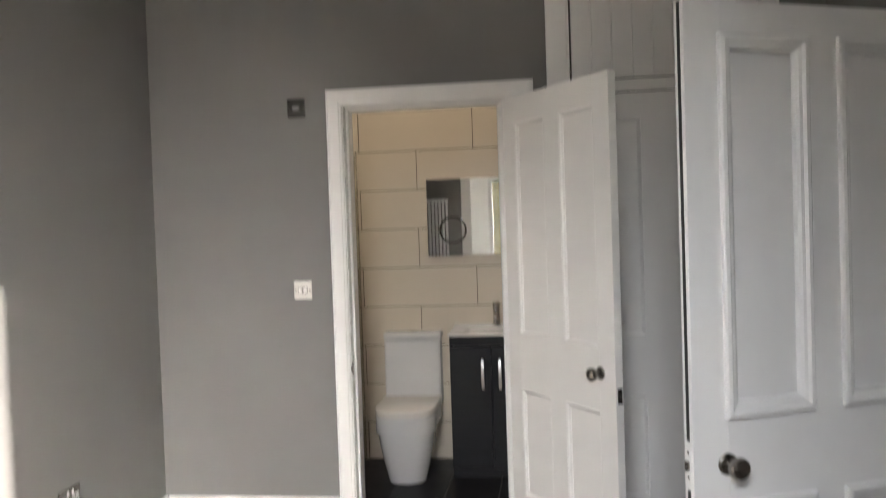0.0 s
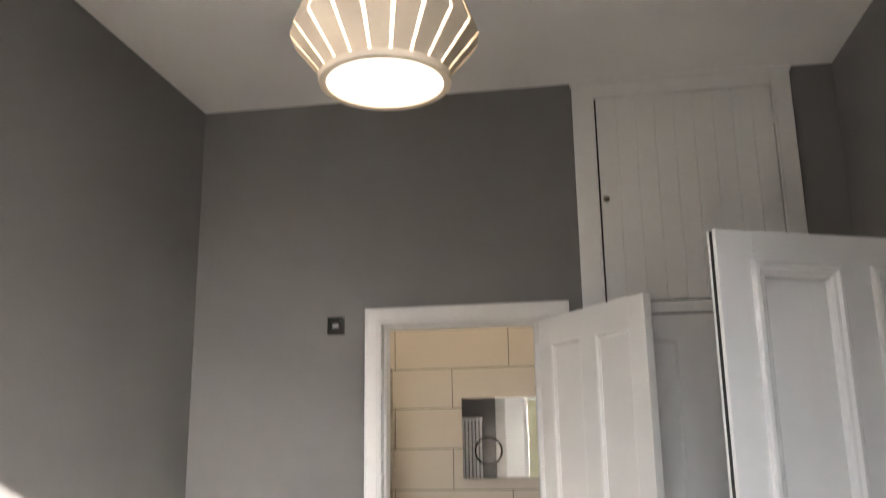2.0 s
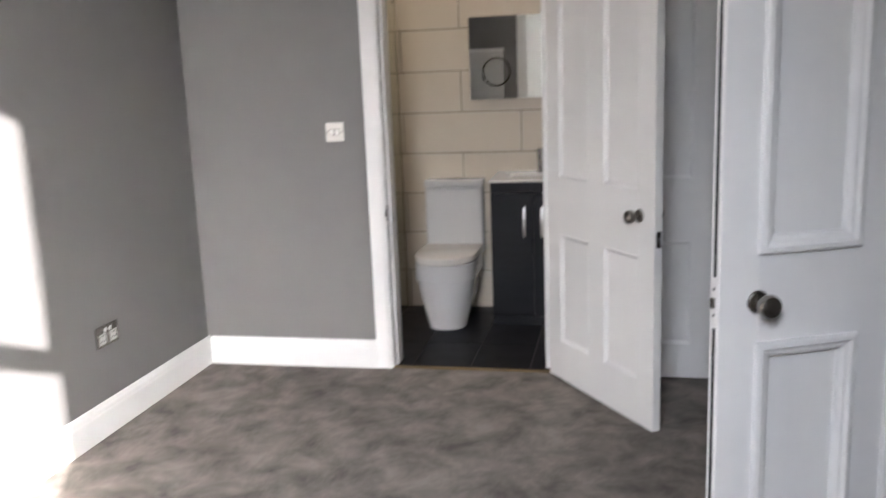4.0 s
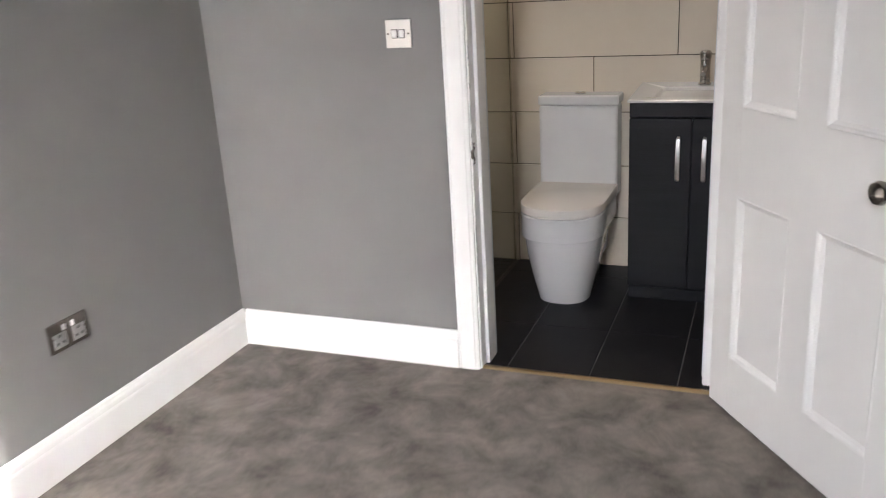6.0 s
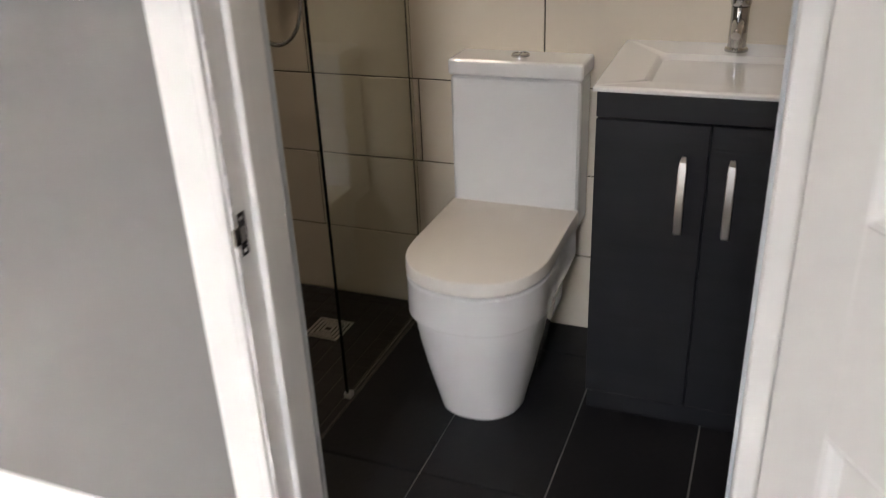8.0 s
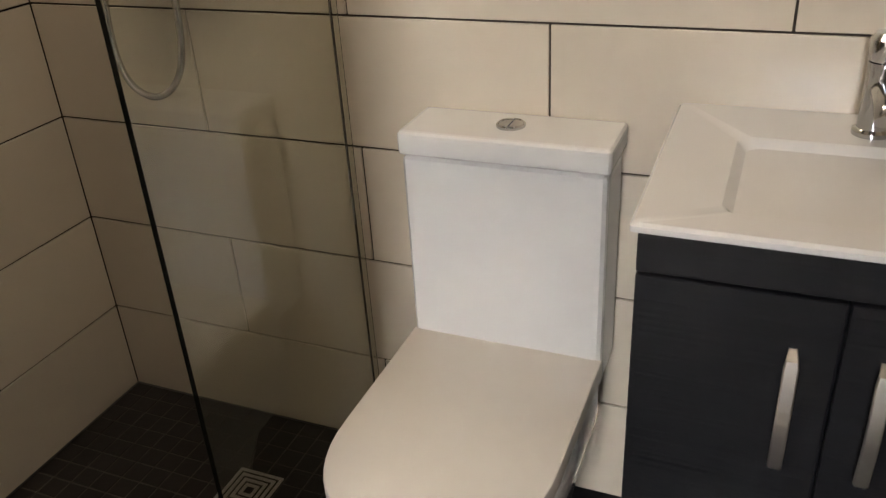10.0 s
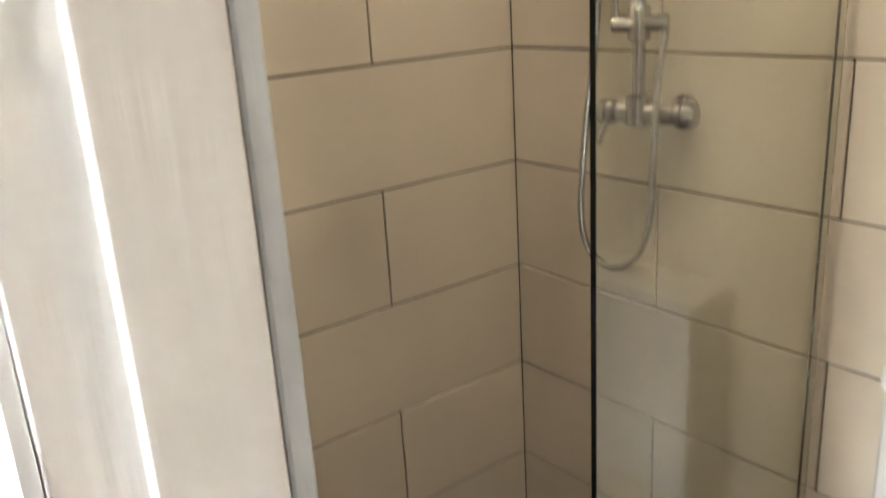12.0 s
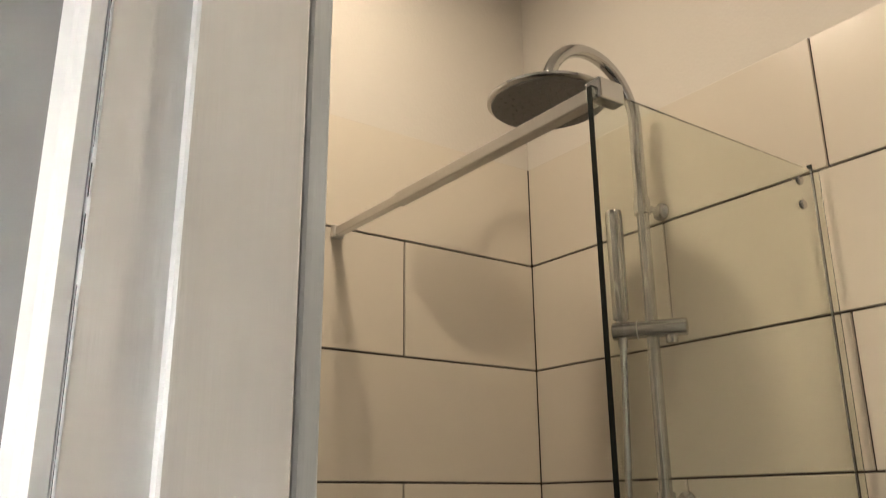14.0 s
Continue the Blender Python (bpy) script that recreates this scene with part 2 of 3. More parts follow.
# window wall: inner leaf with the shutter recess, outer leaf with the sash opening
wall_south = bmesh.new()
for y0, y1, x0, x1, z0, z1 in ((YS - 0.15, YS, 0.135, 1.52, 0.50, 3.10), (YS - 0.35, YS - 0.15, 0.345, 1.31, 0.62, 3.03)):
    bx(wall_south, (XW, y0, -0.12), (x0, y1, ZC))
    bx(wall_south, (x1, y0, -0.12), (2.25, y1, ZC))
    bx(wall_south, (x0, y0, -0.12), (x1, y1, z0))
    bx(wall_south, (x0, y0, z1), (x1, y1, ZC))
structure("wall_south", wall_south, WALL, "matt mid-grey painted wall with a tall window", "wall")

SKIRT = [(a, 0.935 * b) for a, b in [(0, 0), (0.018, 0), (0.018, 0.108), (0.0165, 0.114), (0.0145, 0.117), (0.0145, 0.121), (0.013, 0.131), (0.009, 0.139), (0.008, 0.144), (0.005, 0.150), (0, 0.151)]]
structure("baseboard_1", flat(run(bmesh.new(), SKIRT, (XW, YS, 0), (XW, -0.0, 0), (1, 0, 0))), GLOSS, "white moulded skirting board along the grey wall", "skirting")
structure("baseboard_2", flat(run(bmesh.new(), SKIRT, (XW + 0.018, 0, 0), (DX0 - 0.006 - 0.076, 0, 0), (0, -1, 0))), GLOSS, "white moulded skirting board beside the door frame", "skirting")
structure("baseboard_3", flat(run(bmesh.new(), SKIRT, (2.193, 0, 0), (XE, 0, 0), (0, -1, 0))), GLOSS, "white moulded skirting board", "skirting")
structure("baseboard_4", flat(run(bmesh.new(), SKIRT, (XE, -1.45, 0), (XE, -0.018, 0), (-1, 0, 0))), GLOSS, "white moulded skirting board", "skirting")

# bathroom door lining, stop and architrave
door_frame = tagged(new("door_frame_1"), "white painted door lining and moulded architrave", "door frame", kind="structure")
for x0, x1 in ((DX0 - 0.025, DX0), (DX1, DX1 + 0.025)):
    part("lining", box((x0, 0.001, 0), (x1, WT - 0.004, DZ + 0.025), 0.0015), OLD_GLOSS, door_frame)
part("lining_head", box((DX0, 0.001, DZ), (DX1, WT - 0.004, DZ + 0.025), 0.0015), OLD_GLOSS, door_frame)
part("stop", box((DX0, 0.048, 0), (DX0 + 0.013, WT - 0.006, DZ - 0.013), 0.002), OLD_GLOSS, door_frame)
part("stop", box((DX1 - 0.036, 0.060, 0), (DX1, WT - 0.006, DZ - 0.013), 0.008, 3), OLD_GLOSS, door_frame)
part("stop_head", box((DX0, 0.048, DZ - 0.013), (DX1, WT - 0.006, DZ), 0.002), OLD_GLOSS, door_frame)
part("edge_strip", box((DX0 - 0.02, WT - 0.004, 0), (DX0 + 0.0115, WT + 0.012, DZ), 0.002), GREYED, door_frame, "grey primed timber edge strip")
part("edge_strip", box((DX1 - 0.042, WT - 0.004, 0), (DX1 + 0.02, WT + 0.012, DZ), 0.002), GREYED, door_frame, "grey primed timber edge strip")
AW = 0.076
ARCH = [(0.0, 0.0), (0.0, 0.010), (0.003, 0.013), (0.007, 0.0135), (0.009, 0.0115), (0.016, 0.015), (AW - 0.016, 0.015), (AW - 0.012, 0.0125), (AW - 0.006, 0.0115), (AW, 0.009), (AW, 0.0)]


def arch_leg(x_in, side, z1, wide=1.0):
    """One upright of an architrave, mitred at its head."""
    loops = []
    for a, h in ARCH:
        off = AW - a
        loops.append((x_in + side * off * wide, -h, off))
    return rings(bmesh.new(), [[(x, y, 0.0) for x, y, o in loops], [(x, y, z1 + o) for x, y, o in loops]])


def arch_head(x0, x1, z, wide=1.0):
    loops = [(AW - a, -h) for a, h in ARCH]
    return rings(bmesh.new(), [[(x0 - o, y, z + o) for o, y in loops], [(x1 + o * wide, y, z + o) for o, y in loops]])


part("architrave", flat(arch_leg(DX0 - 0.006, -1, DZ + 0.006)), GLOSS, door_frame)
part("architrave", flat(arch_leg(DX1 + 0.006, 1, DZ + 0.006, 1.75)), GLOSS, door_frame)
part("architrave_head", flat(arch_head(DX0 - 0.006, DX1 + 0.006, DZ + 0.006, 1.75)), GLOSS, door_frame)
# keep plate on the lining
keep = part("keep_plate", box((DX0, 0.008, 0.735), (DX0 + 0.0015, 0.027, 0.806), 0.0005), NICKEL, door_frame, "dark metal latch keep")
part("keep_lip", box((DX0 - 0.004, -0.004, 0.756), (DX0 + 0.002, 0.010, 0.785), 0.001), NICKEL, keep)
part("keep_hole", box((DX0 + 0.0014, 0.013, 0.759), (DX0 + 0.0022, 0.022, 0.783)), SATIN, keep)
for z in (0.744, 0.797):
    part("keep_screw", lathe(bmesh.new(), [(0.0035, 0), (0.003, 0.0012), (0, 0.0014)], (DX0 + 0.0015, 0.017, z), (1, 0, 0), 10), SATIN, keep)
crack_rng = random.Random(9)
z = 0.25
while z < 1.98:
    length = crack_rng.choice((0.012, 0.02, 0.03, 0.06, 0.11))
    part("paint_crack", box((DX0 - 0.0005, 0.0003, z), (DX0 + 0.0006, 0.0003 + crack_rng.uniform(0.0003, 0.0009), z + length)), HOLE, door_frame, "cracked paint along the joint")
    z += length + crack_rng.choice((0.01, 0.02, 0.05, 0.12))
threshold = thing("threshold_strip", "worn brass carpet threshold strip in the doorway", "threshold strip")
part("strip", rings(bmesh.new(), [[(x, 0.002, 0.0), (x, 0.006, 0.005), (x, 0.016, 0.008), (x, 0.026, 0.005), (x, 0.030, 0.0)] for x in (DX0, DX1)]), BRASS, threshold)

# ---- large structure: bathroom ----
structure("floor_bathroom", box((BX0, 0.02, -0.12), (BX1, BY1, -0.006)), FGROUT, "black rectangular floor tiles with thin grey joints", "floor")
structure("wall_bath_back", box((BX0 - 0.15, BY1, -0.12), (BX1 + 0.15, BY1 + 0.15, BATH_CEIL)), CREAM, "warm white plaster wall above large cream tiles", "wall")
structure("wall_bath_left", box((BX0 - 0.15, WT, -0.12), (BX0, BY1, BATH_CEIL)), CREAM, "warm white plaster wall above large cream tiles", "wall")
structure("wall_bath_right", box((BX1, WT, -0.12), (BX1 + 0.15, BY1, BATH_CEIL)), CREAM, "warm white plaster bathroom wall", "wall")
structure("ceiling_bathroom", box((BX0 - 0.15, WT, BATH_CEIL), (BX1 + 0.15, BY1 + 0.15, BATH_CEIL + 0.1)), CEIL, "plain white bathroom ceiling", "ceiling")

# ---- outside, behind the window ----
structure("ground", box((-60, -120, -0.9), (60, YS - 0.36, -0.6)), GRASS, "grass of the garden outside the window", "lawn")
# Raised past what the mirror shows, to block low sky at the window.
building_wall = structure("backdrop_wall", box((-9, -14.4, -0.6), (4.3, -14.0, 5.4), 0.02), STONE, "warm sandstone building wall behind the shrub, raised to block low sky", "wall")
shrub = thing("shrub", "leafy green shrub in the garden outside", "shrub", at=(0.95, -11.0, -0.6))
rng = random.Random(5)
leaf_bm = bmesh.new()
for k in range(420):
    a, b = rng.uniform(0, 6.28), rng.gauss(0, 0.5)
    r = 0.75 * rng.uniform(0.3, 1) * (1 + 0.25 * math.sin(3 * a))
    c = Vector((r * math.cos(a) * math.cos(b), r * math.sin(a) * math.cos(b), 1.1 + 1.2 * r * math.sin(b) + rng.uniform(-0.4, 0.35)))
    d = Vector((rng.gauss(0, 1), rng.gauss(0, 1), rng.gauss(0, 1))).normalized() * rng.uniform(0.06, 0.13)
    e = d.orthogonal() * 0.5
    q = [leaf_bm.verts.new(c + w) for w in (-d, e, d, -e)]
    leaf_bm.faces.new(q)
part("crown", leaf_bm, LEAF, shrub)
tube_bm = bmesh.new()
for k in range(6):
    a = k * 1.05
    tube(tube_bm, [(0.03 * math.cos(a), 0.03 * math.sin(a), 0), (0.2 * math.cos(a), 0.2 * math.sin(a), 0.7), (0.4 * math.cos(a), 0.4 * math.sin(a), 1.3)], [0.03, 0.02, 0.006], 6)
part("stem", tube_bm, BARK, shrub)

# ---- sash window ----
window_1 = tagged(new("window_1"), "tall white sash window with splayed panelled shutters", "window", kind="structure")
WY = YS - 0.25
for z0, z1, y in ((0.66, 2.095, WY), (2.03, 3.01, WY - 0.045)):
    sash = bmesh.new()
    bx(sash, (0.345, y, z0), (0.40, y + 0.04, z1), 0.003)
    bx(sash, (1.255, y, z0), (1.31, y + 0.04, z1), 0.003)
    bx(sash, (0.40, y, z0), (1.255, y + 0.04, z0 + 0.06), 0.003)
    bx(sash, (0.40, y, z1 - 0.055), (1.255, y + 0.04, z1), 0.003)
    sash_ob = part("sash", sash, GLOSS, window_1)
    pane = part("pane", box((0.396, y + 0.016, z0 + 0.056), (1.259, y + 0.020, z1 - 0.05)), PANE, sash_ob)
    pane.visible_shadow = False
part("window_sill", box((0.10, YS - 0.2, 0.47), (1.54, YS + 0.05, 0.502), 0.006), GLOSS, window_1)
for xa, xb in ((0.135, 0.350), (1.52, 1.305)):
    side = 0.02 if xb > xa else -0.02
    shutter = rings(bmesh.new(), [[(xa, YS, z), (xb, YS - 0.15, z), (xb - side, YS - 0.155, z), (xa - side * 0.2, YS - 0.012, z)] for z in (0.502, 3.10)])
    sh = part("shutter", shutter, GLOSS, window_1)
    for z0, z1 in ((0.62, 1.45), (1.57, 2.25), (2.37, 2.92)):
        fr = bmesh.new()
        w = math.hypot(xb - xa, 0.15)
        sweep_frame(fr, 0.045, w - 0.045, z0, z1, [(0, 0), (0.004, 0.008), (0.014, 0.006), (0.018, 0.0)])
        turn = Matrix.Translation((xa, YS, 0)) @ Matrix.Rotation(math.atan2(-0.15, xb - xa), 4, "Z")
        bmesh.ops.transform(fr, matrix=turn if xb > xa else turn @ Matrix.Diagonal((1, -1, 1, 1)), verts=fr.verts[:])
        part("panel_moulding", fr, GLOSS, sh)
for x0, x1 in ((0.0, 0.135), (1.52, 1.655)):
    part("architrave", box((x0, YS, 0.0), (x1, YS + 0.028, 3.10), 0.006), GLOSS, window_1)
part("architrave", box((0.0, YS, 3.10), (1.655, YS + 0.028, 3.20), 0.006), GLOSS, window_1)

# ---- panelled doors ----
SUNK = [(-0.001, -0.012), (-0.001, -0.001), (0.003, 0.0015), (0.008, -0.001), (0.012, -0.006), (0.020, -0.0105), (0.020, -0.014)]
BOLECTION = [(-0.010, -0.002), (-0.010, 0.010), (-0.005, 0.013), (0.005, 0.014), (0.012, 0.008), (0.020, 0.006), (0.027, 0.001), (0.030, -0.006), (0.030, -0.012)]


def panel_door(owner, w, h, t, cols, rows, mould, paint, both=True):
    """Stiles, rails, sunk panels and mouldings of a door: x along it, front at y = 0, z up."""
    fr = bmesh.new()
    xs = [0.0] + [v for c in cols for v in c] + [w]
    zs = [0.012] + [v for r in rows for v in r] + [h]
    for k in (0, len(xs) - 2):
        bx(fr, (xs[k], 0, zs[0]), (xs[k + 1], t, zs[-1]), 0.0012)
    for k in range(0, len(zs), 2):
        bx(fr, (xs[1], 0, zs[k]), (xs[-2], t, zs[k + 1]))
    for r in rows:
        for k in range(2, len(xs) - 2, 2):
            bx(fr, (xs[k], 0, r[0]), (xs[k + 1], t, r[1]))
    part("door_leaf", fr, paint, owner)
    for c in cols:
        for r in rows:
            pn = part("panel", box((c[0] - 0.002, 0.012, r[0] - 0.002), (c[1] + 0.002, t - 0.012, r[1] + 0.002)), paint, owner)
            part("moulding", sweep_frame(bmesh.new(), c[0], c[1], r[0], r[1], mould), paint, pn)
            if both:
                part("moulding", sweep_frame(bmesh.new(), c[0], c[1], r[0], r[1], mould, y=t, sign=1), paint, pn)


def door_knob(owner, x, z, y, way, metal, r=0.026):
    """A round rose, a neck and a turned knob on a door's face."""
    rose = part("knob_rose", lathe(bmesh.new(), [(0, 0), (r, 0), (r, 0.003), (r * 0.86, 0.007), (r * 0.4, 0.009), (0, 0.009)], (x, y, z), (0, way, 0)), metal, owner, "round dark metal rose")
    part("door_knob", lathe(bmesh.new(), [(0.009, 0.006), (0.009, 0.022), (r * 0.55, 0.028), (r * 0.92, 0.036), (r * 1.02, 0.046), (r * 0.9, 0.056), (r * 0.55, 0.062), (0, 0.064)], (x, y, z), (0, way, 0)), metal, rose, "polished dark nickel knob")


BD = 0.778
bath_door = thing("bathroom_door", "white four-panel bathroom door standing open into the bedroom", "door", at=(0.938, -0.030, 0), rz=math.degrees(math.atan2(-0.825, 0.565)))
panel_door(bath_door, BD, 2.03, 0.036, [(0.098, 0.335), (0.443, 0.680)], [(0.19, 0.69), (0.94, 1.91)], SUNK, GLOSS)
door_knob(bath_door, BD - 0.092, 0.845, 0.0, -1, NICKEL)
door_knob(bath_door, BD - 0.092, 0.845, 0.036, 1, NICKEL)
plate = part("latch_plate", box((BD - 0.0005, 0.008, 0.735), (BD + 0.001, 0.029, 0.795)), NICKEL, bath_door, "dark metal latch plate")
part("latch_bolt", box((BD, 0.013, 0.757), (BD + 0.007, 0.024, 0.775), 0.002), CHROME, plate)
for z in (0.25, 1.78):
    hinge = part("hinge", box((-0.001, 0.004, z), (0.0005, 0.034, z + 0.075)), SATIN, bath_door)
    part("hinge_pin", tube(bmesh.new(), [(-0.004, 0.040, z), (-0.004, 0.040, z + 0.075)], 0.005, 10), SATIN, hinge)

entry_door = thing("bedroom_door", "white four-panel bedroom door with raised mouldings, standing ajar", "door", at=(1.465, -1.897, 0), rz=math.degrees(math.atan2(0.41, 0.91)))
panel_door(entry_door, 0.805, 1.972, 0.037, [(0.102, 0.344), (0.454, 0.696)], [(0.215, 0.743), (0.968, 1.884)], BOLECTION, GLOSS)
door_knob(entry_door, 0.096, 0.848, 0.0, -1, NICKEL, 0.027)
part("seal_strip", box((-0.0015, 0.013, 0.91), (0.0, 0.024, 1.97)), BLACK, entry_door, "black smoke seal strip")
part("seal_strip", box((-0.0015, 0.013, 0.02), (0.0, 0.024, 0.79)), BLACK, entry_door, "black smoke seal strip")
plate = part("latch_plate", box((-0.002, 0.006, 0.805), (0.0, 0.031, 0.895), 0.0006), GLOSS, entry_door, "paint-spattered latch plate")
part("latch_bolt", box((-0.010, 0.012, 0.838), (-0.001, 0.025, 0.862), 0.002), NICKEL, plate)
for z in (0.833, 0.870):
    part("screw", lathe(bmesh.new(), [(0.004, 0), (0.003, 0.001), (0, 0.001)], (-0.002, 0.0185, z - 0.012 if z < 0.85 else z + 0.012), (-1, 0, 0), 10), NICKEL, plate)

# ---- built-in closet and the cupboard over it ----
closet = thing("closet", "white built-in closet with a panelled door below and boarded hatch above", "closet")
CX0, CX1 = 1.255, 2.098
for x0, x1 in ((1.148, CX0), (CX1, 2.190)):
    part("frame_post", box((x0, -0.024, 0), (x1, -0.0005, 3.214), 0.004), GLOSS, closet)
    xb = x1 - 0.014 if x0 < 1.5 else x0
    part("bead", box((xb, -0.031, 0), (xb + 0.014, -0.024, 3.135), 0.003), GLOSS, closet)
part("frame_head", box((CX0, -0.024, 3.133), (CX1, -0.0005, 3.214), 0.003), GLOSS, closet)
part("frame_rail", box((CX0, -0.024, 2.042), (CX1, -0.0005, 2.098), 0.003), GLOSS, closet)
part("cornice_bead", box((1.140, -0.036, 3.202), (2.198, -0.0005, ZC - 0.001), 0.006, 2), GLOSS, closet)
# Near-black sheet behind the doors; its colour supplies the shade in the gaps.
part("gap_shade_sheet", box((CX0, -0.004, 0.0), (CX1, -0.001, 3.133)), HOLE, closet, "dark sheet that gives the gaps round the doors their shade")
low = new("closet_door")
low.parent = closet
low.matrix_local = pose(CX0 + 0.004, -0.040, 0)
panel_door(low, CX1 - CX0 - 0.008, 2.033, 0.035, [(0.095, 0.310), (0.515, 0.730)], [(0.165, 0.645), (0.915, 1.915)], SUNK, GLOSS, False)
hatch = new("hatch_door")
hatch.parent = closet
HX0, HX1 = CX0 + 0.009, CX1 - 0.004
n_boards = 9
bw = (HX1 - HX0) / n_boards
for k in range(n_boards):
    part("board", box((HX0 + k * bw + 0.0004, -0.022 - 0.0012 * ((k * 7) % 3), 2.105), (HX0 + (k + 1) * bw - 0.0004, -0.004, 3.127), 0.003), GLOSS, hatch)
part("hatch_knob", lathe(bmesh.new(), [(0.006, 0), (0.006, 0.012), (0.013, 0.018), (0.016, 0.026), (0.012, 0.034), (0, 0.037)], (1.288, -0.024, 2.60), (0, -1, 0), 20), NICKEL, hatch, "small grey metal knob")
for z in (2.30, 2.93):
    part("hatch_hinge", box((CX1 - 0.012, -0.0275, z), (CX1 + 0.004, -0.0235, z + 0.06), 0.001), GLOSS, hatch)
part("ball_catch", box((CX0 - 0.004, -0.030, 2.13), (CX0 + 0.006, -0.0235, 2.15), 0.002), NICKEL, closet)

# ---- pendant lamp ----
pendant = thing("pendant_lamp", "lit cream pendant lamp with slatted geometric shade hanging from the ceiling", "lamp", at=(0.752, -2.40, 0))
LN = 20
LAMP_PROFILE = [(0.126, 2.206), (0.195, 2.289), (0.198, 2.295), (0.116, 2.52), (0.076, 2.62)]
for k in range(LN):
    a0, a1 = 2 * math.pi * (k + 0.075) / LN, 2 * math.pi * (k + 0.925) / LN
    sl = bmesh.new()
    loops = []
    for r, z in LAMP_PROFILE:
        loops.append([(q * math.cos(a), q * math.sin(a), z) for q, a in ((r, a0), (r, a1), (r - 0.003, a1), (r - 0.003, a0))])
    part("slat", rings(sl, loops), PAPER, pendant)
part("bottom_ring", lathe(bmesh.new(), [(0.122, 2.193), (0.137, 2.193), (0.139, 2.207), (0.124, 2.211), (0.122, 2.193)], (0, 0, 0), seg=48), PAPER, pendant)
part("diffuser", lathe(bmesh.new(), [(0, 2.197), (0.1225, 2.197), (0.1225, 2.201), (0, 2.201)], (0, 0, 0), seg=48), LAMP_GLOW, pendant, "glowing white diffuser disc")
part("inner_liner", rings(bmesh.new(), [[(r * math.cos(i * math.pi / 20), r * math.sin(i * math.pi / 20), z) for i in range(40)] for r, z in ((0.118, 2.210), (0.182, 2.290), (0.185, 2.296), (0.104, 2.52), (0.066, 2.61))], cap=False), LAMP_GLOW, pendant, "glowing inner liner behind the slats")
part("top_ring", lathe(bmesh.new(), [(0.03, 2.60), (0.078, 2.61), (0.078, 2.625), (0.03, 2.635)], (0, 0, 0), seg=32), PAPER, pendant)
part("cord", tube(bmesh.new(), [(0, 0, 2.62), (0, 0, ZC - 0.03)], 0.0035, 8), PLASTIC, pendant)
part("ceiling_rose", lathe(bmesh.new(), [(0.012, -0.045), (0.03, -0.03), (0.048, -0.012), (0.05, 0)], (0, 0, ZC - 0.0005)), PLASTIC, pendant)


# ---- switches and socket ----
def faceplate(name, label, at, rz, w, h, gangs, metal, kind_):
    t = thing(name, label, kind_, at=at, rz=rz)
    pl = part("faceplate", box((-w / 2, -0.008, -h / 2), (w / 2, -0.0004, h / 2), 0.002, 2), metal, t)
    for sx in (-1, 1):
        part("screw", lathe(bmesh.new(), [(0.0035, 0), (0.003, 0.0012), (0, 0.0014)], (sx * w * 0.40, -0.008, 0), (0, -1, 0), 10), NICKEL, pl)
    return t


sw = faceplate("light_switch", "brushed steel double light switch on the grey wall", (-0.060, 0, 1.160), 0, 0.088, 0.088, 2, SATIN, "switch")
for sx in (-0.0125, 0.0125):
    part("surround", box((sx - 0.011, -0.0092, -0.014), (sx + 0.011, -0.0078, 0.014), 0.0005), HOLE, sw)
    part("rocker", box((sx - 0.009, -0.013, -0.012), (sx + 0.009, -0.009, 0.012), 0.002), PLASTIC, sw)
iso = faceplate("isolator_switch", "dark chrome fan isolator switch beside the door frame", (-0.060, 0, 2.043), 0, 0.088, 0.088, 1, DARK_METAL, "switch")
part("surround", box((-0.020, -0.0092, -0.012), (0.020, -0.0078, 0.012), 0.0005), HOLE, iso)
part("rocker", box((-0.017, -0.012, -0.009), (0.017, -0.009, 0.009), 0.002), CHROME, iso)
sock = faceplate("wall_socket", "brushed steel double wall socket above the skirting board", (XW, -0.842, 0.405), 90, 0.146, 0.086, 2, NICKEL, "socket")
for sx in (-0.036, 0.036):
    part("socket_insert", box((sx - 0.024, -0.0092, -0.032), (sx + 0.024, -0.0078, 0.012), 0.001), ALU, sock)
    for hx, hz in ((0, 0.004), (-0.011, -0.018), (0.011, -0.018)):
        part("pin_slot", box((sx + hx - 0.0035, -0.0098, hz - 0.004), (sx + hx + 0.0035, -0.0090, hz + 0.004)), HOLE, sock)
    part("rocker", box((sx * 0.45 - 0.006, -0.012, 0.016), (sx * 0.45 + 0.006, -0.008, 0.033), 0.0015), PLASTIC, sock)

# ---- column radiator beside the window ----
radiator = thing("column_radiator", "white tall column radiator standing against the grey wall", "radiator", at=(-0.165, YS + 0.09, 0))
for k in range(10):
    col = bmesh.new()
    x = -0.023 - 0.046 * k
    for dy in (-0.032, 0.032):
        tube(col, [(x, dy, 0.20), (x, dy, 1.78)], 0.0125, 10)
    for z in (0.19, 1.78):
        bx(col, (x - 0.021, -0.046, z - 0.022), (x + 0.021, 0.046, z + 0.022), 0.012, 2)
    part("column", col, RAD, radiator)
for x in (-0.06, -0.40):
    part("foot", box((x - 0.012, -0.04, 0), (x + 0.012, 0.04, 0.172), 0.004), RAD, radiator)

# ---- toilet ----
toilet = thing("toilet", "white close-coupled toilet with closed D-shaped seat", "toilet", at=(0.292, 0, 0))


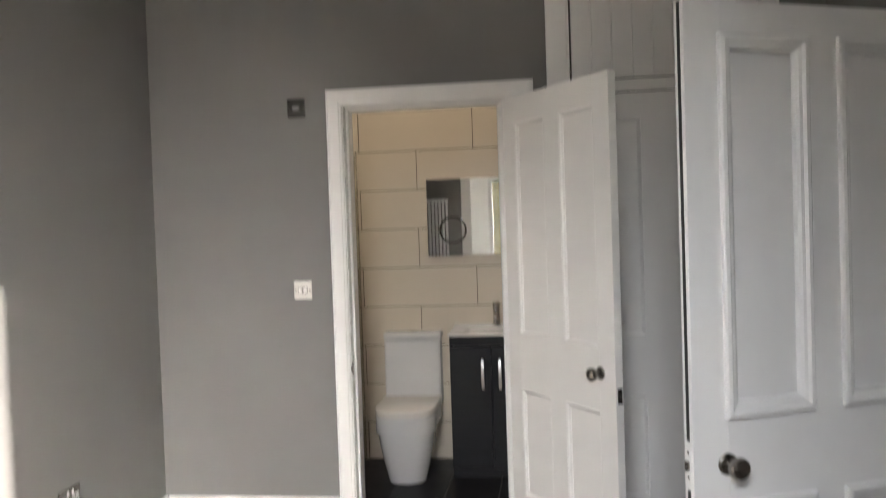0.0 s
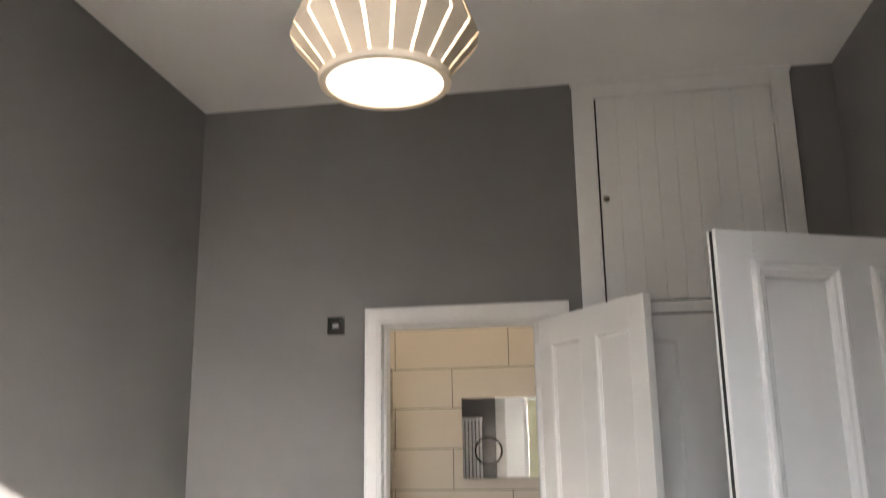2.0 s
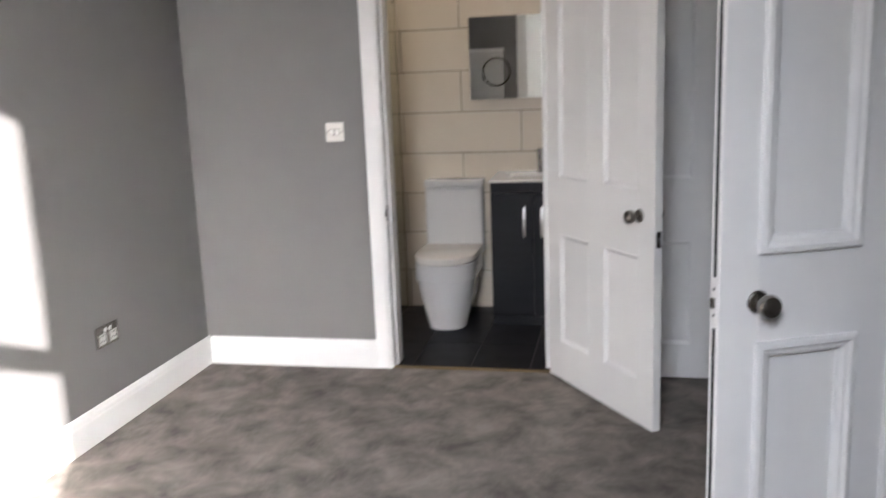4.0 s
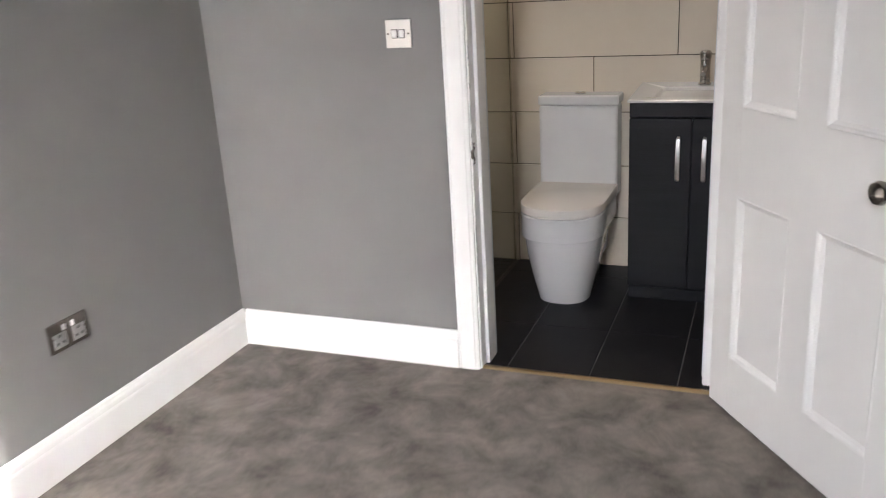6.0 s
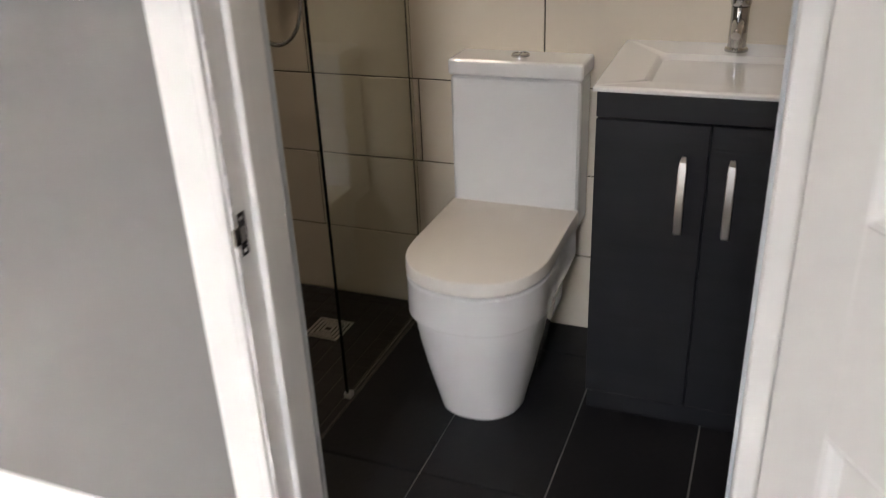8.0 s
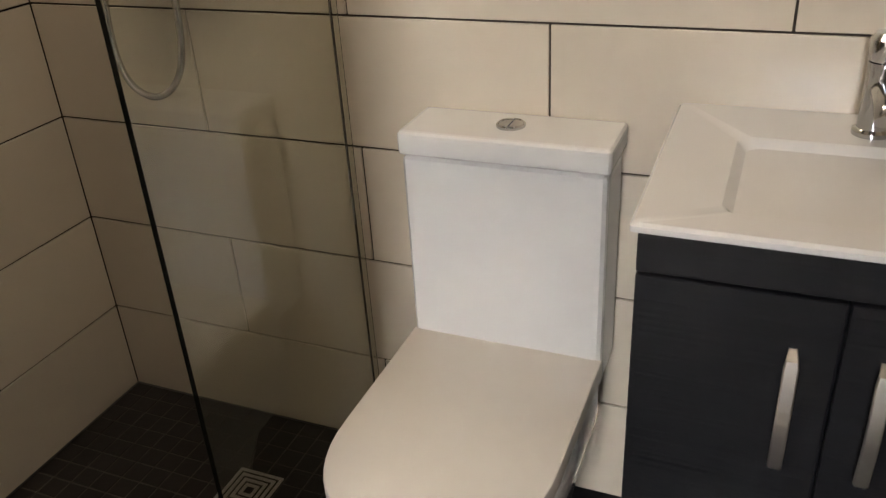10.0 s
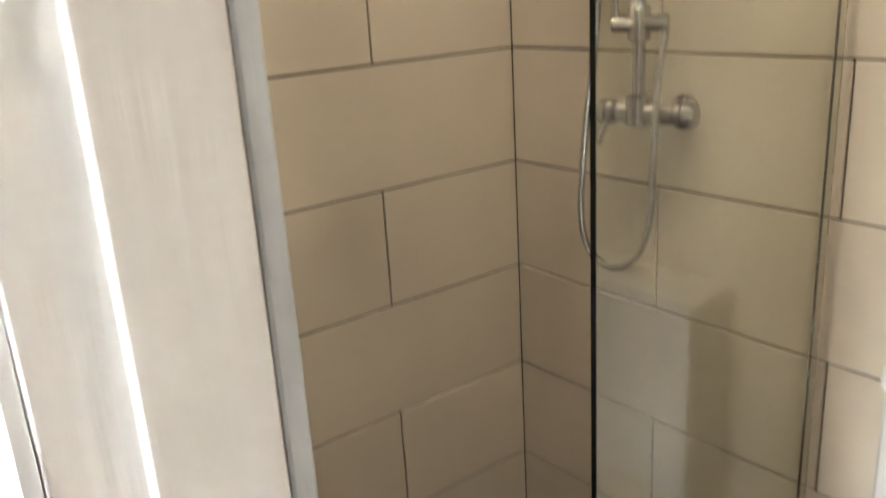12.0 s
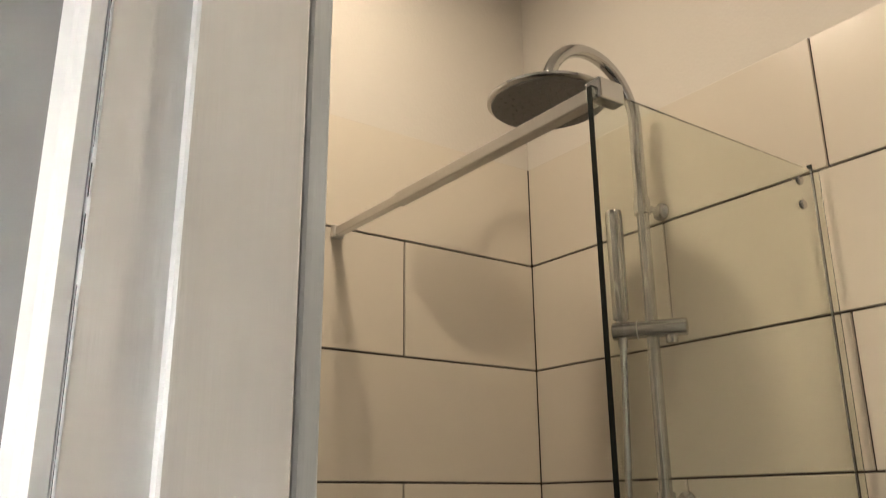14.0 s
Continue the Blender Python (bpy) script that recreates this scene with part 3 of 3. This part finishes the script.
def d_loop(half, front, back, z, n=24, power=2.35, hb=None):
    """A D-shaped outline: straight at the back, rounded at the front."""
    hb = half if hb is None else hb
    mid = min(front + half * 1.12, back - 0.02)
    pts = [(hb, back, z)]
    for i in range(n + 1):
        a = math.pi * i / n
        c, s_ = math.cos(a), math.sin(a)
        pts.append((half * math.copysign(abs(c) ** (2 / power), c), mid - (mid - front) * abs(s_) ** (2 / power), z))
    pts.append((-hb, back, z))
    return pts


BACK = BY1 - 0.011
pan = bmesh.new()
rings(pan, [d_loop(h, f, b, z, hb=hb) for h, f, b, z, hb in (
    (0.108, 0.650, 0.93, 0.0, 0.10), (0.112, 0.645, 0.95, 0.02, 0.105), (0.136, 0.618, 0.99, 0.12, 0.12), (0.153, 0.598, 1.03, 0.21, 0.13),
    (0.160, 0.590, 1.05, 0.268, 0.145), (0.161, 0.589, 1.06, 0.2845, 0.15), (0.172, 0.577, 1.06, 0.285, 0.16), (0.174, 0.574, 1.06, 0.288, 0.165), (0.174, 0.574, 1.06, 0.379, 0.165), (0.170, 0.578, 1.06, 0.384, 0.165))])
for f in pan.faces:
    f.smooth = not all(0.284 < v.co.z < 0.2855 for v in f.verts)
part("pan", pan, CERAMIC, toilet)
part("seat_ring", rings(bmesh.new(), [d_loop(0.166, 0.582, 1.035, 0.3845), d_loop(0.166, 0.582, 1.035, 0.3885)]), SEATW, toilet)
lid_bm = rings(bmesh.new(), [d_loop(0.171, 0.577, 1.04, 0.389), d_loop(0.174, 0.574, 1.042, 0.392), d_loop(0.174, 0.574, 1.042, 0.419), d_loop(0.1725, 0.5755, 1.041, 0.4225), d_loop(0.169, 0.579, 1.038, 0.4245)])
part("seat_lid", lid_bm, SEATW, toilet, "closed soft-close seat lid")
part("trap_skirt", box((-0.12, 0.95, 0.10), (0.12, BACK - 0.02, 0.36), 0.03, 3), CERAMIC, toilet)
part("cistern", box((-0.172, 1.037, 0.36), (0.171, BACK, 0.765), 0.016, 3), CERAMIC, toilet)
cl = part("cistern_lid", box((-0.174, 1.030, 0.766), (0.177, BACK, 0.808), 0.010, 3), CERAMIC, toilet)
btn = part("flush_button", lathe(bmesh.new(), [(0.024, 0.0), (0.024, 0.004), (0.021, 0.006), (0.0195, 0.0045), (0, 0.0045)], (0.0, 1.098, 0.808)), CHROME, cl, "round chrome dual flush button")
part("button_split", box((-0.001, 1.075, 0.8122), (0.001, 1.115, 0.8128)), HOLE, btn)

# ---- vanity unit and basin ----
VX0, VX1, VY = 0.553, 1.030, 0.792
vanity = thing("vanity_unit", "anthracite woodgrain vanity unit with two doors and steel handles", "cabinet")
part("carcass", box((VX0, VY + 0.004, 0.05), (VX1, BACK, 0.745), 0.001), ANTHRA, vanity)
for x0 in (VX0, VX1 - 0.016):
    part("side_panel", box((x0, VY + 0.0035, 0.7452), (x0 + 0.016, BACK, 0.8148)), ANTHRA, vanity)
part("plinth", box((VX0 + 0.002, VY + 0.002, 0.0), (VX1 - 0.002, VY + 0.02, 0.049), 0.001), ANTHRA, vanity)
part("fascia", box((VX0, VY - 0.014, 0.760), (VX1, VY + 0.003, 0.8145), 0.0015), ANTHRA, vanity)
mid = (VX0 + VX1) / 2
for x0, x1, hx in ((VX0, mid - 0.0018, mid - 0.050), (mid + 0.0018, VX1, mid + 0.048)):
    vd = part("cabinet_door", box((x0, VY - 0.014, 0.060), (x1, VY + 0.003, 0.7555), 0.0015), ANTHRA, vanity)
    pts = [(hx, VY - 0.014, 0.686), (hx, VY - 0.030, 0.679)] + [(hx, VY - 0.032 - 0.008 * math.sin(math.pi * k / 8), 0.668 - 0.15 * k / 8) for k in range(9)] + [(hx, VY - 0.030, 0.515), (hx, VY - 0.014, 0.508)]
    hb = bmesh.new()
    widths = [0.0050, 0.0072] + [0.0086] * 9 + [0.0072, 0.0050]
    loops = [[(p[0] + w * a, p[1] + 0.003 * b, p[2]) for a, b in ((-0.8, -1), (0.8, -1), (1, -0.5), (1, 1), (-1, 1), (-1, -0.5))] for p, w in zip(pts, widths)]
    part("handle", rings(hb, loops), SATIN, vd, "curved brushed steel bar handle")

basin = thing("wash_basin", "white ceramic basin top with rectangular bowl on the vanity", "basin")
SX0, SX1, SY0, SY1, SZ = VX0 - 0.009, VX1 + 0.009, VY - 0.024, BACK, 0.829


def rect(x0, x1, y0, y1, z, r, n=5):
    pts = []
    for cx, cy, a0 in ((x1 - r, y1 - r, 0), (x0 + r, y1 - r, 90), (x0 + r, y0 + r, 180), (x1 - r, y0 + r, 270)):
        pts += [(cx + r * math.cos(radians(a0 + 90 * i / n)), cy + r * math.sin(radians(a0 + 90 * i / n)), z) for i in range(n + 1)]
    return pts


bowl = [rect(SX0 + 0.02, SX1 - 0.02, SY0 + 0.02, SY1 - 0.005, 0.8152, 0.004), rect(SX0, SX1, SY0, SY1, 0.8175, 0.006), rect(SX0, SX1, SY0, SY1, SZ - 0.004, 0.006),
        rect(SX0 + 0.004, SX1 - 0.004, SY0 + 0.004, SY1, SZ, 0.008), rect(0.640, 0.985, 0.822, 1.052, SZ - 0.001, 0.020), rect(0.646, 0.979, 0.827, 1.047, SZ - 0.006, 0.020),
        rect(0.705, 0.940, 0.845, 1.022, SZ - 0.072, 0.025), rect(0.730, 0.920, 0.865, 1.000, SZ - 0.086, 0.040)]
# the deck rises a little towards the wall
bowl = [[(x, y, z + 0.016 * (y - SY0) / (SY1 - SY0)) for x, y, z in loop] for loop in bowl]
part("bowl", rings(bmesh.new(), bowl), CERAMIC, basin)
part("overflow", lathe(bmesh.new(), [(0.009, 0.002), (0.016, 0.004), (0.016, 0.0), (0.009, 0.0), (0.009, 0.002)], (0.805, 1.031, SZ - 0.020), (0, -1, 0.4), 20), NICKEL, basin, "chrome overflow ring")
part("overflow_hole", lathe(bmesh.new(), [(0.0092, 0.0), (0.0092, 0.0015), (0, 0.0015)], (0.805, 1.031, SZ - 0.020), (0, -1, 0.4), 16), HOLE, basin)
part("waste", lathe(bmesh.new(), [(0.03, 0), (0.03, 0.003), (0.024, 0.006), (0, 0.007)], (0.81, 0.94, SZ - 0.088)), CHROME, basin)
tap = thing("basin_tap", "chrome single-lever mixer tap on the basin", "tap", at=(0.808, 1.098, SZ + 0.0125))
part("body", lathe(bmesh.new(), [(0.026, 0), (0.026, 0.006), (0.021, 0.010), (0.020, 0.085), (0.021, 0.10), (0, 0.101)], (0, 0, 0)), CHROME, tap)
part("spout", tube(bmesh.new(), [(0, 0, 0.062), (0, -0.05, 0.070), (0, -0.095, 0.066), (0, -0.112, 0.055)], [0.014, 0.013, 0.012, 0.011], 12), CHROME, tap)
part("cap", lathe(bmesh.new(), [(0.021, 0), (0.023, 0.006), (0.023, 0.028), (0.017, 0.036), (0, 0.038)], (0, 0, 0.102)), CHROME, tap)
part("lever", box((-0.007, -0.075, 0.128), (0.007, 0.01, 0.137), 0.003, 2), CHROME, tap)

# ---- mirror ----
MX0, MX1, MZ0, MZ1 = 0.397, 0.985, 1.268, 1.738
wall_mirror = thing("wall_mirror", "frameless rectangular mirror on the tiled wall", "mirror")
MYF = BY1 - 0.034
part("backing", box((MX0 + 0.002, MYF + 0.004, MZ0 + 0.002), (MX1 - 0.002, BACK, MZ1 - 0.002)), PLASTIC, wall_mirror)
part("mirror_glass", box((MX0, MYF, MZ0), (MX1, MYF + 0.004, MZ1), 0.001), MIRROR, wall_mirror)
magnifier = thing("magnifying_mirror", "round magnifying mirror with dark rim stuck on the mirror", "mirror")
part("rim", lathe(bmesh.new(), [(0.074, 0.0), (0.084, 0.0), (0.084, 0.012), (0.077, 0.016), (0.074, 0.012), (0.074, 0.0)], (0.556, MYF - 0.0005, 1.423), (0, -1, 0), 48), DARK_METAL, magnifier, "dark metal rim")
dish = bmesh.new()
rings(dish, [[((0.556 + r * math.cos(i * math.pi / 24)), MYF - h, (1.423 + r * math.sin(i * math.pi / 24))) for i in range(48)] for r, h in [(0.0745 * k / 12, 0.0035 + 0.008 * (k / 12) ** 2) for k in range(12, 0, -1)]])
part("dish", dish, MIRROR, magnifier, "concave mirror dish")

# ---- shower ----
GX, GY0, GZ = -0.040, 0.630, 1.915
screen = thing("shower_screen", "frameless clear glass shower screen with chrome support bar", "shower screen")
gl = part("glass", box((GX - 0.004, GY0 + 0.0012, 0.004), (GX + 0.004, BACK - 0.0265, GZ)), GLASS, screen)
gl.visible_shadow = False
part("glass_edge", box((GX - 0.004, GY0, 0.004), (GX + 0.004, GY0 + 0.001, GZ)), EDGE, screen, "dark green polished glass edge")
part("rear_edge", box((GX - 0.004, BACK - 0.026, 0.004), (GX + 0.004, BACK - 0.023, GZ + 0.010)), EDGE, screen, "dark green polished glass edge")
part("wall_seal", box((GX - 0.003, BACK - 0.0228, 0.004), (GX + 0.003, BACK - 0.0004, GZ + 0.004), 0.001), GLASS, screen, "clear silicone wall seal").visible_shadow = False
for z in (1.845, 1.886):
    part("fixing_cap", lathe(bmesh.new(), [(0.008, 0), (0.008, 0.004), (0.006, 0.006), (0, 0.006)], (GX + 0.0045, BACK - 0.072, z), (1, 0, 0), 16), CHROME, screen)
part("support_bar", box((BX0 + 0.02, GY0 + 0.011, GZ - 0.015), (-0.50, GY0 + 0.027, GZ + 0.003), 0.002), SATIN, screen, "square steel support bar")
part("support_bar_sleeve", box((-0.52, GY0 + 0.009, GZ - 0.017), (GX - 0.005, GY0 + 0.029, GZ + 0.005), 0.002), SATIN, screen)
part("wall_bracket", box((BX0 + 0.011, GY0 + 0.007, GZ - 0.018), (BX0 + 0.024, GY0 + 0.031, GZ + 0.008), 0.002), SATIN, screen)
part("glass_clamp", box((GX - 0.013, GY0 + 0.006, GZ - 0.018), (GX + 0.013, GY0 + 0.052, GZ + 0.012), 0.003, 2), CHROME, screen)
part("foot_clip", box((GX - 0.010, GY0 - 0.002, 0.0), (GX + 0.010, GY0 + 0.02, 0.016), 0.002), SATIN, screen)

RX, RY = -0.368, 1.104
YAW = radians(32)


def along(d, up, out=0.0, turn=YAW):
    """A place d along a cross piece of the shower, which is turned about the riser."""
    return (RX + d * math.cos(turn) + out * math.sin(turn), RY + d * math.sin(turn) - out * math.cos(turn), up)


shower = thing("shower_set", "chrome riser shower with round overhead rose and bar valve", "shower")
arm = [(RX, RY, z) for z in (1.945, 2.02, 2.10)] + [(RX, RY - 0.115 + 0.115 * math.cos(a), 2.12 + 0.118 * math.sin(a)) for a in [math.pi * k / 16 for k in range(0, 16)]] + [(RX, RY - 0.232, 2.118), (RX, RY - 0.232, 2.110)]
part("riser", tube(bmesh.new(), [(RX, RY, 1.12), (RX, RY, 1.50), (RX, RY, 1.95)], 0.0118, 18), CHROME, shower)
part("shower_arm", tube(bmesh.new(), arm, 0.0130, 18), CHROME, shower)
part("overhead_rose", lathe(bmesh.new(), [(0.0, 0.0), (0.104, 0.0), (0.110, 0.004), (0.110, 0.009), (0.100, 0.012), (0.03, 0.016), (0.016, 0.03), (0, 0.03)], (RX, 0.872, 2.094), (0, 0, 1), 48), CHROME, shower)
part("nozzle_face", lathe(bmesh.new(), [(0.0, -0.002), (0.102, -0.002), (0.103, 0.001), (0, 0.001)], (RX, 0.872, 2.0935), (0, 0, 1), 48), RUBBERHEAD, shower, "grey rubber nozzle plate")
nz = bmesh.new()
for k in range(90):
    r, a = 0.0100 * math.sqrt(k + 0.5), 2.39996 * k
    lathe(nz, [(0.0022, 0), (0.0016, -0.003), (0, -0.0032)], (RX + r * math.cos(a), 0.872 + r * math.sin(a), 2.0918), seg=6)
part("nozzles", nz, RUBBERHEAD, shower)
for z in (1.943, 1.400):
    br = part("wall_bracket", lathe(bmesh.new(), [(0.018, 0), (0.018, 0.005), (0.010, 0.010), (0.007, 0.016), (0.006, 0.05)], (RX, BACK, z), (0, -1, 0), 20), CHROME, shower)
    part("collar", tube(bmesh.new(), [(RX, RY, z - 0.016), (RX, RY, z + 0.016)], 0.0160, 18), CHROME, br)
sl = part("slider", tube(bmesh.new(), [along(-0.072, 1.703, 0.006), along(-0.070, 1.703, 0.006), along(0.062, 1.703, 0.006), along(0.064, 1.703, 0.006)], [0.013, 0.0165, 0.0165, 0.013], 20), CHROME, shower)
part("slider_ring", tube(bmesh.new(), [along(-0.026, 1.703, 0.006), along(-0.024, 1.703, 0.006)], 0.0170, 20), SATIN, sl)
part("slider_knob", lathe(bmesh.new(), [(0.011, 0), (0.011, 0.016), (0, 0.018)], along(0.034, 1.692), (0, 0, -1), 16), CHROME, sl)
HX, HY, HZ = along(-0.054, 0, 0.006)
hs = part("hand_shower", tube(bmesh.new(), [(HX, HY, 1.672), (HX, HY, 1.722), (HX, HY, 1.726), (HX, HY, 1.930), (HX, HY, 1.938), (HX, HY, 1.940)], [0.009, 0.010, 0.0155, 0.0165, 0.0150, 0.010], 18), CHROME, shower, "slim chrome stick hand shower")
VT = radians(14)
valve = part("bar_valve", tube(bmesh.new(), [along(-0.040, 1.100, 0, VT), along(-0.036, 1.100, 0, VT), along(0.066, 1.100, 0, VT), along(0.070, 1.100, 0, VT)], [0.015, 0.0185, 0.0185, 0.015], 20), CHROME, shower)
part("valve_boss", tube(bmesh.new(), [(RX, RY, 1.078), (RX, RY, 1.082), (RX, RY, 1.128), (RX, RY, 1.134)], [0.018, 0.0225, 0.0225, 0.015], 20), CHROME, valve)
for d, sx in ((-0.041, -1), (0.071, 1)):
    axis = (sx * math.cos(VT), sx * math.sin(VT), 0)
    knob = part("control_handle", lathe(bmesh.new(), [(0.017, 0), (0.0235, 0.003), (0.0245, 0.010), (0.0235, 0.026), (0.018, 0.034), (0, 0.035)], along(d, 1.100, 0, VT), axis, 24), CHROME, valve)
    part("handle_groove", lathe(bmesh.new(), [(0.0246, 0.012), (0.0250, 0.0125), (0.0250, 0.0145), (0.0246, 0.015), (0.0246, 0.012)], along(d, 1.100, 0, VT), axis, 24), HOLE, knob)
    part("wall_union", lathe(bmesh.new(), [(0.030, 0), (0.030, 0.006), (0.017, 0.012), (0.016, 0.05)], (RX + 0.014 + sx * 0.042, BACK, 1.100), (0, -1, 0), 20), CHROME, valve)
part("lever", tube(bmesh.new(), [along(-0.050, 1.094, 0.016, VT), along(-0.056, 1.048, 0.038, VT)], [0.007, 0.0045], 10), CHROME, valve)
dv = part("diverter", tube(bmesh.new(), [along(-0.047, 1.252, 0.004), along(-0.044, 1.252, 0.004), along(0.048, 1.252, 0.004), along(0.050, 1.252, 0.004)], [0.010, 0.0140, 0.0140, 0.010], 16), CHROME, shower)
part("diverter_body", tube(bmesh.new(), [(RX, RY, 1.222), (RX, RY, 1.226), (RX, RY, 1.278), (RX, RY, 1.284)], [0.015, 0.0195, 0.0195, 0.015], 18), CHROME, dv)
part("diverter_lever", tube(bmesh.new(), [along(-0.037, 1.262, 0.006), along(-0.039, 1.300, 0.010)], [0.0055, 0.0045], 10), CHROME, dv)


def smooth_line(points, n):
    """A Catmull-Rom line through points."""
    p = [Vector(points[0])] + [Vector(q) for q in points] + [Vector(points[-1])]
    out = []
    for k in range(1, len(p) - 2):
        for i in range(n):
            t = i / n
            a, b, c, d = p[k - 1:k + 3]
            out.append(0.5 * ((2 * b) + (c - a) * t + (2 * a - 5 * b + 4 * c - d) * t * t + (3 * b - a - 3 * c + d) * t ** 3))
    return out + [p[-2]]


HOSE = [(-0.064, 0.018, 1.50), (-0.076, 0.022, 1.25), (-0.100, 0.026, 1.02), (-0.108, 0.026, 0.90), (-0.088, 0.026, 0.835), (-0.040, 0.022, 0.811), (0.012, 0.02, 0.840), (0.040, 0.016, 0.91), (0.044, 0.010, 1.05), (0.042, 0.000, 1.16)]
hose_pts = smooth_line([(HX, HY, 1.675)] + [(RX + a, RY - b, c) for a, b, c in HOSE] + [along(0.044, 1.238, 0.004)], 26)
part("hose", tube(bmesh.new(), hose_pts, [0.0062 + 0.0009 * (k % 2) for k in range(len(hose_pts))], 10), CHROME, shower, "ribbed chrome shower hose")

# ---- downlights ----
down = thing("downlight", "small lit recessed downlight in the bathroom ceiling", "light", "bathroom downlights", at=(DOWNLIGHTS[0][0], DOWNLIGHTS[0][1], BATH_CEIL))
part("rim", lathe(bmesh.new(), [(0.030, -0.0005), (0.043, -0.0005), (0.043, -0.004), (0.032, -0.007), (0.030, -0.0005)], (0, 0, 0), seg=32), CHROME, down)
part("bulb", lathe(bmesh.new(), [(0.030, -0.0008), (0.030, -0.003), (0, -0.003)], (0, 0, 0), seg=24), SPOT_GLOW, down)
copy_thing(down, pose(DOWNLIGHTS[1][0], DOWNLIGHTS[1][1], BATH_CEIL))

# ---- shower floor drain ----
drain = thing("floor_drain", "square steel drain grate in the mosaic shower floor", "drain", at=(-0.258, 0.929, 0))
part("plate", box((-0.054, -0.054, -0.004), (0.054, 0.054, 0.0005), 0.0006), HOLE, drain)
for k in range(4):
    o, i = 0.054 - 0.0125 * k, 0.054 - 0.0125 * k - 0.0065
    part("grate_ring", rings(bmesh.new(), [[(-q, -q, z), (q, -q, z), (q, q, z), (-q, q, z)] for q, z in ((o, 0.0005), (o, 0.003), (i, 0.003), (i, 0.0005))], cap=False, closed=True), SATIN, drain)

# ---- tiles ----
ZJ = [0.0] + [0.233 + 0.2413 * k for k in range(9)]
JW = 0.0040
TT = 0.010
shared = {}


def tile_piece(name, size, at, material, owner, axis):
    """One tile with eased edges; alike tiles share a mesh."""
    key = (name, axis, tuple(round(v, 3) for v in size))
    if key not in shared:
        half = Vector(size) / 2
        shared[key] = mesh_of(name, box(-half, half, 0.0011), material)
    ob = new(name, shared[key])
    ob.location = at
    ob.parent = owner


tiled_back = structure("wall_tiling_back", box((BX0, BY1 - 0.005, 0), (BX1, BY1 - 0.0002, ZJ[9])), GROUT, "large cream wall tiles in half bond with dark joints", "tiling")
tiled_left = structure("wall_tiling_left", box((BX0 + 0.0002, WT, 0), (BX0 + 0.005, BY1 - 0.005, ZJ[9])), GROUT, "large cream wall tiles in half bond with dark joints", "tiling")
TW = 0.713
for r in range(9):
    z0, z1 = ZJ[r], ZJ[r + 1]
    joints = [-0.369 + 0.706 * k for k in range(4)] if r % 2 else [-0.022 + TW * k for k in range(3)]
    xs = [BX0 + TT - JW / 2 + 0.0005] + [x for x in joints if BX0 + 0.03 < x < BX1 - 0.03] + [BX1]
    for a, b in zip(xs, xs[1:]):
        tile_piece("tile", (b - a - JW, TT - 0.002, z1 - z0 - JW), ((a + b) / 2, BY1 - TT / 2 - 0.001, (z0 + z1) / 2), TILE, tiled_back, "y")
    joints = [0.811] if r % 2 else [0.455]
    ys = [WT] + joints + [BY1 - TT + JW / 2 - 0.0015]
    for a, b in zip(ys, ys[1:]):
        tile_piece("tile", (TT - 0.002, b - a - JW, z1 - z0 - JW), (BX0 + TT / 2 + 0.001, (a + b) / 2, (z0 + z1) / 2), TILE, tiled_left, "x")

bath_floor = bpy.data.objects["floor_bathroom"]
SHX = -0.030
xs = [SHX + 0.004, 0.249, 0.541, 0.833, 1.125, BX1]
ys = [0.028, 0.424, 1.010, BY1]
for a, b in zip(xs, xs[1:]):
    for c, d in zip(ys, ys[1:]):
        tile_piece("floor_tile", (b - a - 0.004, d - c - 0.004, 0.007), ((a + b) / 2, (c + d) / 2, -0.0035), SLATE, bath_floor, "z")
part("floor_tile_edge", box((SHX - 0.001, WT, -0.006), (SHX + 0.003, BY1 - 0.011, 0.0005)), MGROUT, bath_floor)
mosaic = structure("shower_floor", box((BX0 + TT, WT, -0.005), (SHX - 0.001, BY1 - TT, -0.0025)), MGROUT, "dark brown mosaic shower floor of small square tiles", "floor")
mw, md = 0.0495, 0.0495
row = 0
y = WT
while y < BY1 - TT - 0.01:
    x = BX0 + TT
    d = min(md, BY1 - TT - y)
    while x < SHX - 0.012:
        a, b = max(x, BX0 + TT), min(x + mw, SHX - 0.002)
        cx, cy = (a + b) / 2, y + d / 2
        if b - a > 0.012 and not (abs(cx + 0.258) < 0.054 and abs(cy - 0.929) < 0.054):
            tile_piece("mosaic_tile", (b - a - 0.0035, d - 0.0035, 0.005), (cx, cy, -0.0025 + 0.0006 * math.sin(7.3 * row + 3.1 * x)), MOSAIC, mosaic, "z")
        x += mw
    y += md
    row += 1
